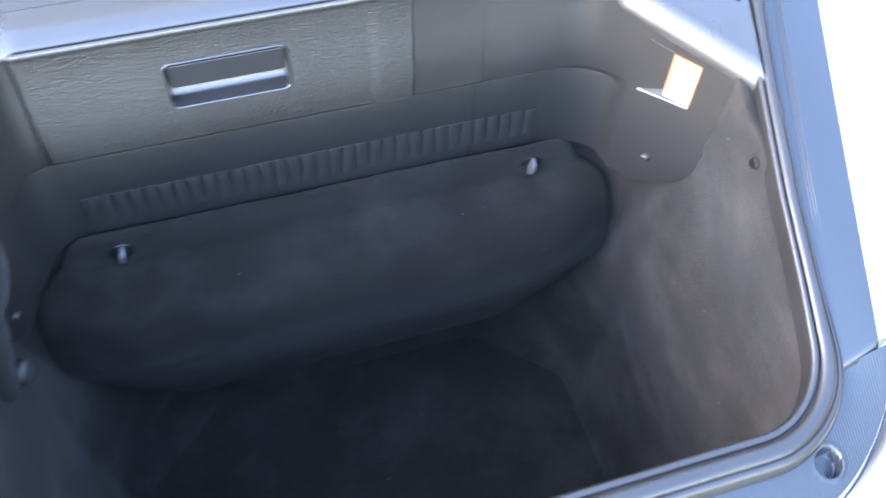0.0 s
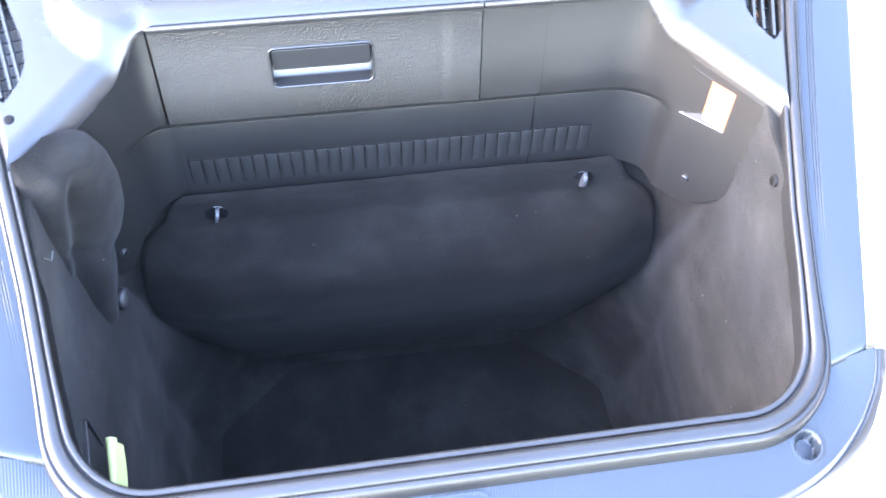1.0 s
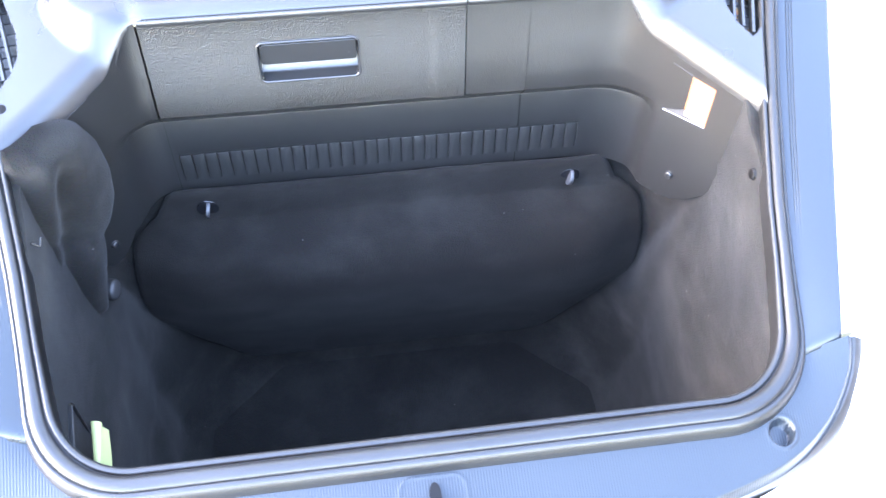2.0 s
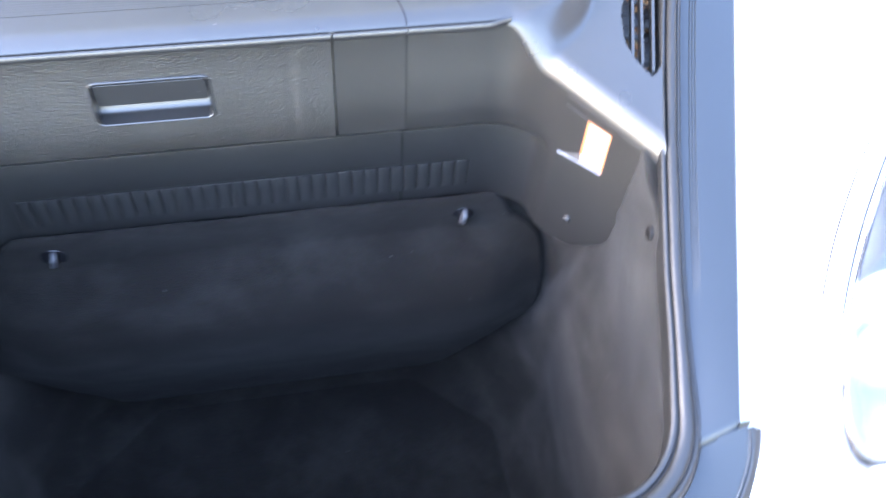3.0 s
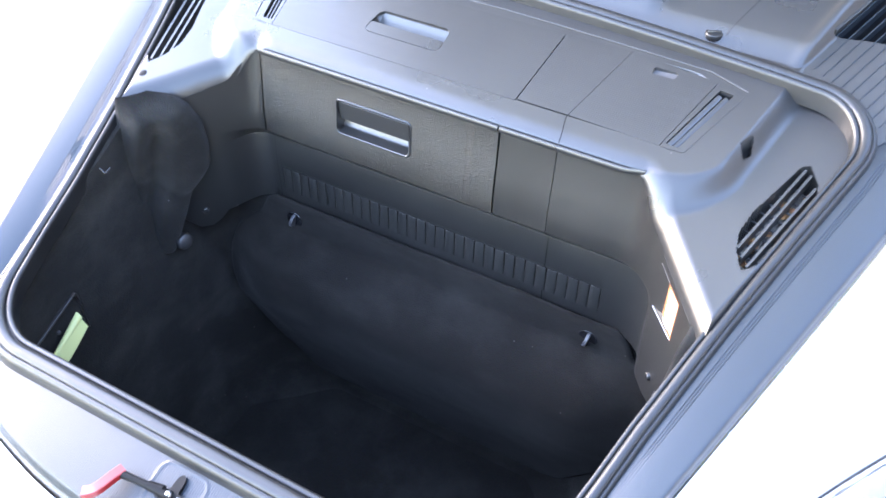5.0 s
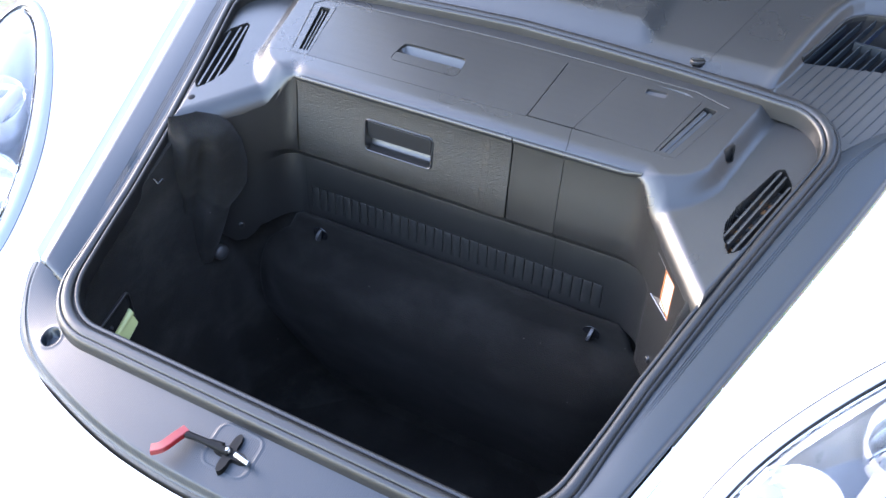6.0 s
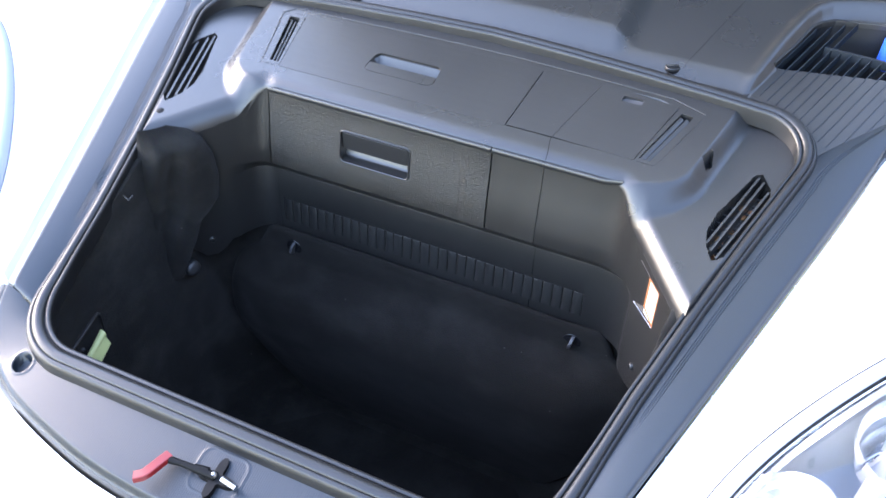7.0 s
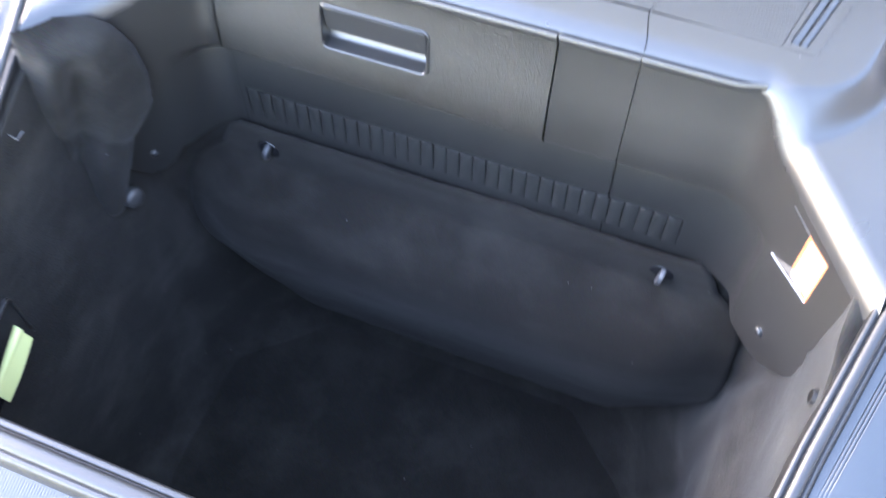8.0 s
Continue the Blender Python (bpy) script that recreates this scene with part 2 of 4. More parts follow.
def inside(poly, x, y):
    hit, k = False, len(poly)
    for i in range(k):
        (x0, y0), (x1, y1) = poly[i - 1], poly[i]
        if (y0 > y) != (y1 > y) and x < (x1 - x0) * (y - y0) / (y1 - y0) + x0:
            hit = not hit
    return hit


def spline(pts, n=8):
    """A smooth open line through 2D or 3D points."""
    pts = [Vector(p) for p in pts]
    out = []
    for i in range(len(pts) - 1):
        p0, p1, p2, p3 = pts[max(0, i - 1)], pts[i], pts[i + 1], pts[min(len(pts) - 1, i + 2)]
        for j in range(n):
            t = j / n
            out.append(0.5 * (2 * p1 + (p2 - p0) * t + (2 * p0 - 5 * p1 + 4 * p2 - p3) * t * t + (3 * p1 - p0 - 3 * p2 + p3) * t ** 3))
    return out + [pts[-1]]


def resample(line, n):
    """n + 1 points evenly along an open line."""
    d = [0.0]
    for a, b in zip(line, line[1:]):
        d.append(d[-1] + (b - a).length)
    out, i = [], 0
    for k in range(n + 1):
        want = d[-1] * k / n
        while i < len(line) - 2 and d[i + 1] < want:
            i += 1
        f = (want - d[i]) / max(1e-9, d[i + 1] - d[i])
        out.append(line[i].lerp(line[i + 1], min(1, f)))
    return out


# ---- the plan: x to the car's left, y towards the windscreen, z up ----


def rim(y):
    """Height of the boot opening's rim along the car."""
    return 0.0410 * y * y + 0.3126 * y + 0.8308


def rear_y(x):
    """Rear line of the opening, bowed towards the windscreen."""
    return 0.223 - 0.028 * abs(x) - 0.082 * x * x


def seal_x(y):
    return 0.4384 + 0.2834 * y + 0.123 * y * y


def edge_x(y):
    """Where the dark cladding meets the white wing."""
    return 0.513 + 0.2985 * y - 0.156 * max(0.0, y) ** 2


def edge_z(y):
    return rim(y) - 0.004 - 0.023 * y


def shelf_side(x, y):
    return 0.822 + 0.054 * (abs(x) - 0.284) + 0.21 * (y - 0.002)


def shelf_lid(y):
    return 0.852 + 0.20 * (y - 0.02)


def shelf_front(x):
    """Front line of the shelf over the rear wall and the two slanting corners."""
    a = abs(x)
    g = 1 - smooth(-0.030, 0.020, (a - 0.284) / 0.605)
    bend = 0.245 if x > 0 else 0.270
    if a < bend:
        y = 0.0
    elif a < 0.3082:
        lo, hi = 0.0, 1.0
        for _ in range(24):
            q = (lo + hi) / 2
            if (1 - q) ** 2 * bend + 2 * q * (1 - q) * 0.284 + q * q * 0.3082 < a:
                lo = q
            else:
                hi = q
        y = 2 * q * (1 - q) * 0.002 - q * q * 0.02984
    else:
        y = 0.002 - 1.3157 * (a - 0.284)
    return max(y + 0.0105 * g, (a - 0.437) / 0.28)


def lid_share(x, y):
    """1 on the raised lid field with its round corners, 0 on the lower shelf round it."""
    a = abs(x)
    front = 0.012 + 0.30 * (a - 0.30) - 0.030 * smooth(0.27, 0.225, a)
    r = 0.028
    qx, qy = a - 0.343 - 0.2 * (y - 0.04) + r, front + r - y
    d = r - math.hypot(max(qx, 0), max(qy, 0)) - min(max(qx, qy), 0)
    w = 0.024 + 0.014 * max(qy, 0) / (max(qx, 0) + max(qy, 0) + 1e-6)
    t = max(0.0, min(1.0, (d + w) / (w + 0.003)))
    return 0.45 * t ** 1.7 + 0.55 * smooth(0.0, 1.0, t)


def shelf(x, y):
    base, top = shelf_side(x, y), shelf_lid(y)
    z = base + (top - base) * lid_share(x, y)
    front = y - shelf_front(x)
    outer = smooth(0.250, 0.305, abs(x))
    r = 0.019 + (0.013 if x > 0 else 0.026) * outer
    if front < r:
        z -= (r - math.sqrt(max(0.0, r * r - (r - front) ** 2))) * (0.5 + (0.3 if x > 0 else 0.15) * outer)
    return z


def corner(s, z, off=0.0, side=1):
    """A point on the slanting corner wall: s along it from the rear wall towards the sill."""
    return Vector((side * (0.284 + 0.605 * s - 0.796 * off), 0.002 - 0.796 * s - 0.605 * off, z))


# ---- ground ----
bm = grid(lambda u, v: Vector((u, v, 0.004 * noise.noise((u, v, 0)) if abs(u) < 8 and abs(v) < 8 else 0)),
          [-1500, -200, -40] + span(-8, 8, 40) + [40, 200, 1500], [-1500, -200, -40] + span(-8, 8, 40) + [40, 200, 1500])
tagged(part("ground", bm, GROUND), "pale dry grass ground under the car", "ground", kind="structure")


# unseen wall, added beside the car to cut the low sky light there
bm = bmesh.new()
block(bm, (3.4, 0.0, 1.6), (0.24, 9.0, 3.2), Matrix(), 0.01)
tagged(part("sky_block_east", bm, MASONRY), "unseen grey wall added beside the car to block the sky", "wall", kind="structure")

# unseen wall, added beyond the windscreen to keep horizon glow off the shelf
bm = bmesh.new()
block(bm, (-4.44, 4.4, 2.2), (15.5, 0.24, 4.4), Matrix(), 0.01)
tagged(part("sky_block_north", bm, MASONRY), "unseen grey wall added beyond the car to block horizon glow", "wall", kind="structure")

# ---- the car's painted body ----
HL_C = Vector((0.6015, -0.2827))
HL_A, HL_B = Vector((0.574, 0.819)), Vector((0.819, -0.574))
HL_REAR, HL_FRONT, HL_SHORT = 0.291, 0.221, 0.083


def wing(x, y):
    """Height of the painted wing outside the cladding."""
    d = x - edge_x(y)
    z = edge_z(y) - 0.002 + 0.45 * d - 0.85 * d * d
    z -= 1.1 * max(0.0, -0.28 - y) ** 2 + 6.0 * max(0.0, x - 0.74) ** 2
    return z


def lamp_plan(w, g):
    """A point of the headlight's outline in plan, grown by g."""
    c = math.cos(w)
    return HL_C + HL_A * (((HL_REAR if c > 0 else HL_FRONT) + g) * c) + HL_B * ((HL_SHORT + g) * math.sin(w))


def in_lamp(x, y, grow=0.0):
    d = Vector((x, y)) - HL_C
    a = d.dot(HL_A)
    return (a / ((HL_REAR if a > 0 else HL_FRONT) + grow)) ** 2 + (d.dot(HL_B) / (HL_SHORT + grow)) ** 2 < 1


def painted_wing(side, body):
    def at(u, v):
        y = -0.62 + 1.75 * v
        x0 = edge_x(max(y, -0.40)) + 0.017
        if y < -0.385:
            x0 = max(0.06, x0 - 1.7 * (-0.385 - y) - 9 * (-0.385 - y) ** 2)
        x = x0 + (0.90 - x0) * u
        z = wing(x, y)
        if y > 0.35:
            z -= 0.10 * (y - 0.35)
        return Vector((side * x, y, z))
    bm = grid(at, span(0, 1, 110), span(0, 1, 330), keep=lambda u, v: not in_lamp(abs(at(u, v).x), at(u, v).y, -0.006))
    rim_edge = [bm.verts.new(at(1, v)) for v in span(0, 1, 40)]
    low = [bm.verts.new((side * 0.93, v.co.y, 0.16)) for v in rim_edge]
    for a, b, c, d in zip(rim_edge, rim_edge[1:], low[1:], low):
        bm.faces.new((a, b, c, d))
    part("wing", bm, PAINT, body, "white painted front wing")
    # the folded gutter between wing and cladding
    bm = grid(lambda u, v: Vector((side * (edge_x(-0.385 + 0.9 * v) + (0.0172, 0.0150, 0.001, -0.004)[u]), -0.385 + 0.9 * v, edge_z(-0.385 + 0.9 * v) + (0.0040, -0.010, -0.012, -0.03)[u])),
              [0, 1, 2, 3], span(0, 1, 40))
    part("gutter", bm, PAINT, body, "white folded gutter")
    for k in range(9):
        y = -0.30 + 0.085 * k
        bm = bmesh.new()
        block(bm, (side * (edge_x(y) + 0.007), y, edge_z(y) - 0.0125), (0.012, 0.010, 0.004), Matrix.Rotation(radians(17), 4, "X"), 0.0012)
        part("gutter_tab", bm, PAINT, body)


car = thing("car_body", (0, -0.2, 0), "white painted front body of a parked sports car", "car")
for side in (1, -1):
    painted_wing(side, car)


def front_edge(n):
    right = [(0.4035, -0.3945), (0.4020, -0.410), (0.394, -0.430), (0.371, -0.459), (0.330, -0.489), (0.275, -0.510), (0.175, -0.533), (0.085, -0.542), (0.0, -0.543)]
    return resample(spline(right + [(-x, y) for x, y in right[-2::-1]], 6), n)


edge = front_edge(80)
bm = grid(lambda i, q: Vector((edge[i].x * (1 + 0.35 * q), edge[i].y - 0.004 - 0.17 * q, rim(edge[i].y) - 0.040 - 0.06 * q - 0.36 * q * q)),
          list(range(81)), span(0, 1, 14))
part("bumper", bm, PAINT, car, "white painted nose")


def headlight(side, body):
    def at(a, b, h):
        p = HL_C + HL_A * a + HL_B * b
        return Vector((side * p.x, p.y, wing(p.x, p.y) + h))

    def ring(g0, g1, h0, h1, arch, name, mat, label=""):
        def f(i, t):
            p = lamp_plan(2 * math.pi * i / 96, g0 + (g1 - g0) * t)
            return Vector((side * p.x, p.y, wing(p.x, p.y) + h0 + (h1 - h0) * t + arch * math.sin(math.pi * t)))
        return part(name, grid(f, list(range(97)), span(0, 1, 6)), mat, light, label)

    def bowl(i, t):
        p = HL_C.lerp(lamp_plan(2 * math.pi * i / 72, -0.026), 1 - t)
        return Vector((side * p.x, p.y, wing(p.x, p.y) - 0.010 - 0.075 * (1 - (1 - t) ** 2)))

    light = part("headlight", grid(bowl, list(range(73)), span(0, 0.98, 16)), HOUSING, body, "clear oval headlight with bright reflectors")
    ring(0.0010, -0.0005, 0.0010, 0.0008, 0, "gap", RUBBER)
    ring(-0.0005, -0.018, 0.0008, 0.003, 0.002, "bezel", BEZEL, "silver-grey bezel")
    ring(-0.018, -0.0205, 0.003, -0.001, 0.001, "rubber_rim", RUBBER, "black rubber rim")
    ring(-0.0205, -0.030, -0.001, -0.012, 0.001, "inner_rim", CHROME, "bright inner rim")

    def pane(i, t):
        p = HL_C.lerp(lamp_plan(2 * math.pi * i / 72, -0.024), t)
        return Vector((side * p.x, p.y, wing(p.x, p.y) + 0.001 + 0.012 * (1 - t * t)))
    cover = part("cover", grid(pane, list(range(73)), span(0.01, 1, 14)), GLASS, light, "clear glass cover", solid=0.003)
    cover.visible_shadow = False

    def tube(a, b, h, r, name, ribs):
        def cup(i, t):
            w = 2 * math.pi * i / 48
            wave = 1 + (0.02 * (i % 2) if ribs and 0.5 < t < 0.95 else 0)
            rr = r * (1.12 - 0.12 * t if t < 0.15 else 1 - 0.55 * max(0, t - 0.5)) * wave
            return at(a + rr * math.cos(w), b + rr * math.sin(w), h - 0.016 - 0.05 * t + (0.01 if t < 0.08 else 0))
        part(name, grid(cup, list(range(49)), span(0, 1, 12)), CHROME, light)
        bm = bmesh.new()
        bmesh.ops.create_uvsphere(bm, u_segments=24, v_segments=12, radius=r * 0.5)
        bmesh.ops.transform(bm, matrix=Matrix.Translation(at(a, b, h - 0.055)), verts=bm.verts)
        part("bulb_lens", bm, GLOSS_BLACK if not ribs else CHROME, light)
    tube(-0.075, -0.010, 0.0, 0.038, "indicator_reflector", True)
    tube(0.06, 0.010, 0.004, 0.048, "main_reflector", False)
    bm = grid(lambda u, v: at(-0.16 + 0.26 * u, 0.030 + 0.03 * v - 0.07 * u * u, -0.02 + 0.008 * math.sin(3 * v)), span(0, 1, 12), span(0, 1, 6))
    part("bezel_strip", bm, SMOKE, light, solid=0.004)


for side in (1, -1):
    headlight(side, car)

# dark inner body behind the linings
bm = bmesh.new()
for quad in (((-0.42, 0.062, 0.15), (0.42, 0.062, 0.15), (0.42, 0.062, 0.80), (-0.42, 0.062, 0.80)), ((-0.42, -0.47, 0.15), (0.42, -0.47, 0.15), (0.42, -0.47, 0.63), (-0.42, -0.47, 0.63)),
             ((-0.42, -0.47, 0.15), (0.42, -0.47, 0.15), (0.42, 0.062, 0.15), (-0.42, 0.062, 0.15)), ((-0.42, -0.47, 0.15), (-0.42, 0.062, 0.15), (-0.42, 0.062, 0.78), (-0.42, -0.47, 0.63)),
             ((0.42, -0.47, 0.15), (0.42, 0.062, 0.15), (0.42, 0.062, 0.78), (0.42, -0.47, 0.63))):
    bm.faces.new([bm.verts.new(p) for p in quad])
part("inner_body", bm, DARK, car, "dark inner body panels", smooth=False)

# raised bonnet, open on its hinges behind the cowl: it keeps the sky off the rear of the boot
HINGE, LIFT = Vector((0, 0.54, 1.02)), radians(72)


def bonnet_at(x, d, h):
    crown = 0.04 * (1 - (x / 0.55) ** 2) - 0.05 * d * d
    return HINGE + Vector((x, -math.cos(LIFT) * d + math.sin(LIFT) * (h + crown), math.sin(LIFT) * d + math.cos(LIFT) * (h + crown)))


bonnet = thing("bonnet", HINGE, "raised white front bonnet with a dark lining, open on its hinges", "bonnet")
half = lambda d: 0.64 - 0.24 * d - 0.05 * smooth(0.85, 1.0, d)
part("skin", grid(lambda u, v: bonnet_at(half(v) * u, v * 1.05, 0.0), span(-1, 1, 24), span(0, 1, 24)), PAINT, bonnet, "white painted skin", solid=0.004)
part("inner_frame", grid(lambda u, v: bonnet_at(half(v) * 0.97 * u, 0.015 + v * 1.02, -0.012 - 0.010 * smooth(0.95, 0.75, abs(u))), span(-1, 1, 24), span(0, 1, 16)), PAINT, bonnet, "white painted inner frame", solid=0.003)
part("lining", grid(lambda u, v: bonnet_at(half(0.2) * 0.82 * u, 0.04 + v * 0.34, -0.030), span(-1, 1, 16), span(0, 1, 12)), PLASTIC, bonnet, "dark moulded lining", solid=0.006)
for side in (1, -1):
    bm = bmesh.new()
    rod(bm, (side * 0.42, 0.50, 0.955), bonnet_at(side * 0.42, 0.05, -0.03), 0.010)
    part("hinge", bm, STEEL, bonnet)

# ---- rubber seal round the opening ----
SIDE_Y = (-0.25, -0.12, 0.0, 0.06)
SEAL = round_poly([(-seal_x(-0.448), -0.448), (seal_x(-0.448), -0.448)] + [(seal_x(y), y) for y in SIDE_Y] + [(0.493, rear_y(0.493)), (0.36, rear_y(0.36)), (0.24, rear_y(0.24)), (0.12, rear_y(0.12)), (0.0, rear_y(0.0)), (-0.12, rear_y(0.12)), (-0.24, rear_y(0.24)), (-0.36, rear_y(0.36)), (-0.493, rear_y(0.493))] + [(-seal_x(y), y) for y in SIDE_Y[::-1]],
                  [0.088, 0.088, 0, 0, 0, 0, 0.070, 0, 0, 0, 0, 0, 0, 0, 0.070, 0, 0, 0, 0], 14, 0.012)
SEAL_N = normals_of(SEAL)
seal_path = [Vector((p.x, p.y, rim(p.y))) for p in SEAL]
seal_side = [Vector((n.x, n.y, 0)) for n in SEAL_N]
seal = thing("boot_seal", (0, -0.448, rim(-0.448) - 0.02), "black rubber weather seal round the boot opening", "seal")
slim = [0.78 - 0.23 * smooth(-0.44, -0.30, p.y) + 0.15 * smooth(0.10, 0.17, p.y) for p in SEAL]


def seal_part(name, profile):
    """Carries a profile round the opening; the seal is slimmer along the sides and the rear."""
    n = len(SEAL)
    part(name, grid(lambda i, j: seal_path[i % n] + seal_side[i % n] * (profile[j % len(profile)][0] * slim[i % n]) + Vector((0, 0, profile[j % len(profile)][1])), list(range(n + 1)), list(range(len(profile) + 1))), RUBBER, seal, sharp=60)


seal_part("inner_lip", [(-0.0205, -0.024), (-0.0208, -0.003), (-0.0198, 0.0004), (-0.0175, 0.0022), (-0.0138, 0.0022), (-0.0114, 0.0012), (-0.0106, -0.002), (-0.0106, -0.024)])
seal_part("bulb", [(-0.0100, -0.014), (-0.0102, -0.002), (-0.0090, 0.0018), (-0.0062, 0.0038), (-0.0020, 0.0048), (0.0030, 0.0048), (0.0072, 0.0034), (0.0098, 0.0010), (0.0105, -0.002), (0.0104, -0.014)])
seal_part("groove_base", [(-0.0115, -0.012), (-0.0115, -0.0012), (0.0112, 0.0002), (0.0118, -0.012)])
seal_part("outer_lip", [(0.0107, -0.018), (0.0107, 0.0004), (0.0120, 0.0010), (0.0148, 0.0006), (0.0175, -0.0016), (0.0198, -0.0055), (0.0208, -0.0090), (0.0212, -0.018)])

# ---- cladding round the opening ----
surround = thing("boot_surround", (0, -0.45, 0.66), "dark grey plastic trim surround of the boot opening", "trim")


def strip(side):
    def at(t, s):
        y0 = -0.4085 + 0.012 * s
        y = y0 + (0.47 - y0) * t
        xs = min(seal_x(y), 0.466) - 0.003
        xs -= 0.012 * smooth(-0.36, -0.41, y)
        xs += (edge_x(y) - xs) * 0.96 * smooth(0.09, 0.27, y)
        x = xs + (edge_x(y) - xs) * s
        z = rim(y) - 0.008 + (edge_z(y) + 0.004 - rim(y) + 0.008) * s + 0.002 * math.sin(math.pi * s) - 0.010 * smooth(0.93, 1.0, s) - 0.004 * (1 - smooth(0.0, 0.0035, t))
        for g in (0.31, 0.35, 0.39):
            z -= 0.0009 * (1 - smooth(-0.20, -0.34, y)) * max(0.0, 1 - abs(s - g) / 0.009)
        return Vector((side * x, y, z))
    ss = span(0, 0.18, 6) + [0.22, 0.26, 0.295, 0.301, 0.31, 0.319, 0.325, 0.335, 0.341, 0.35, 0.359, 0.365, 0.375, 0.381, 0.39, 0.399, 0.405] + span(0.44, 0.92, 11) + [0.94, 0.96, 0.98, 1.0]
    part("side_strip", grid(at, span(0, 1, 90), ss), CLADDING, surround, "grooved side strip", sharp=60, solid=0.004)


for side in (1, -1):
    strip(side)

N_FRONT = 440
front_out = front_edge(N_FRONT)
k0 = min(range(len(SEAL)), key=lambda i: (SEAL[i] - Vector((0.345, -0.408))).length)
k1 = min(range(len(SEAL)), key=lambda i: (SEAL[i] - Vector((-0.345, -0.408))).length)
around = [SEAL[(k1 + i) % len(SEAL)] + SEAL_N[(k1 + i) % len(SEAL)] * 0.001 for i in range((k0 - k1) % len(SEAL) + 1)]
front_in = resample(around[::-1], N_FRONT)
RING_X, RING_Y = 0.317, -0.465


def front_cover(i, q):
    p = front_in[i].lerp(front_out[i], q)
    z = rim(p.y) - 0.014 + 0.004 * smooth(0, 0.12, q) - 0.006 * q - 0.009 * smooth(0.92, 1.0, q)
    for sx in (1, -1):
        r = math.hypot(p.x - sx * RING_X, p.y - RING_Y)
        z -= 0.012 * (1 - smooth(0.0095, 0.0122, r))
        z += 0.0010 * max(0, 1 - abs(r - 0.0140) / 0.0025)
    # faint moulded outline round the latch
    d = math.hypot(max(abs(p.x + 0.010) - 0.018, 0), max(abs(p.y + 0.491) - 0.012, 0))
    z += 0.0008 * max(0, 1 - abs(d - 0.012) / 0.0018)
    # the ends meet the side strips
    e = max(0.0, 1 - min(i, N_FRONT - i) / 48) ** 2
    zs = rim(p.y) - 0.0085 + (edge_z(p.y) + 0.0120 - rim(p.y)) * q + 0.002 * math.sin(math.pi * q) - 0.005 * smooth(0.90, 1.0, q)
    return Vector((p.x, p.y, z + (zs - z) * e))


cover = part("front_cover", grid(front_cover, list(range(N_FRONT + 1)), span(0, 1, 96)), RIBBED, surround, "fine-ribbed front sill cover with round holes", sharp=60)
out_n = normals_of(front_out, closed=False)
out_n = [n if n.y < 0.2 and n.dot(p - Vector((0, -0.3))) > 0 else -n for n, p in zip(out_n, front_out)]


def skirt(i, k):
    """The turned-down edge, which stands out further at the two horned ends."""
    e = smooth(0.0, 1.0, max(0.0, 1 - min(i, N_FRONT - i) / 90))
    reach = (0.0012 + 0.018 * e) * (0.0, 0.10, 0.55, 0.92, 1.0)[k]
    return front_cover(i, 1.0) + Vector((out_n[i].x * reach, out_n[i].y * reach, -(0.0, -0.0006 * e, 0.004, 0.013, 0.034)[k]))


bm = grid(skirt, list(range(0, N_FRONT + 1, 4)), [0, 1, 2, 3, 4])
part("edge_skirt", bm, RUBBER, surround, "turned-down front edge")

# ---- cowl behind the opening ----
cowl = thing("cowl_panel", (0, 0.3, 0.90), "dark grey plastic cowl panel behind the boot opening", "cowl")


BASIN_BROW = [Vector(p) for p in ((0.366, 0.190), (0.369, 0.214), (0.385, 0.272), (0.402, 0.330), (0.419, 0.378), (0.430, 0.397), (0.445, 0.410), (0.481, 0.421), (0.60, 0.440))]


def basin_inset(x, y):
    """Distance inside the brow of the washer basin, negative outside."""
    p, best, sign = Vector((x, y)), 9.0, 1.0
    for a, b in zip(BASIN_BROW, BASIN_BROW[1:]):
        ab = b - a
        q = a + ab * max(0.0, min(1.0, (p - a).dot(ab) / ab.length_squared))
        if (p - q).length < best:
            best, sign = (p - q).length, 1.0 if ab.x * (p.y - a.y) - ab.y * (p.x - a.x) < 0 else -1.0
    return best * sign


def cowl_z(x, y):
    z = rim(y) - 0.012 + 0.010 * smooth(0.215, 0.255, y)
    # raised field with a sloping front lip for the name marks
    qx, qy = abs(x + 0.005) - 0.178, abs(y - 0.345) - 0.079
    d = 0.03 - (math.hypot(max(qx, 0), max(qy, 0)) + min(max(qx, qy), 0))
    z += 0.014 * smooth(0.0, 0.038, d)
    # rounded brow of the washer basin, then the sunk ribbed field inside it
    if x > 0.34:
        d = basin_inset(x, y)
        start = max(0.0, min(1.0, (y - 0.205) / 0.11))
        z += 0.006 * start * math.exp(-((d + 0.004) / 0.008) ** 2)
        z -= 0.010 * smooth(0.215, 0.255, y) * smooth(0.0, 0.004 + 0.012 * start, d)
    z += 0.018 * smooth(0.445, 0.48, y)
    return z


BASIN = [(0.394, 0.283), (0.413, 0.330), (0.428, 0.372), (0.438, 0.386), (0.455, 0.397), (0.585, 0.414), (0.585, 0.312)]


def cowl_front(x):
    a = abs(x)
    y = rear_y(min(a, 0.385)) + 0.004
    return y if a < 0.385 else y - (0.095 - math.sqrt(max(0, 0.009025 - (min(a, 0.479) - 0.385) ** 2)))


def cowl_y(u, v):
    return cowl_front(u) + (0.50 - cowl_front(u)) * v


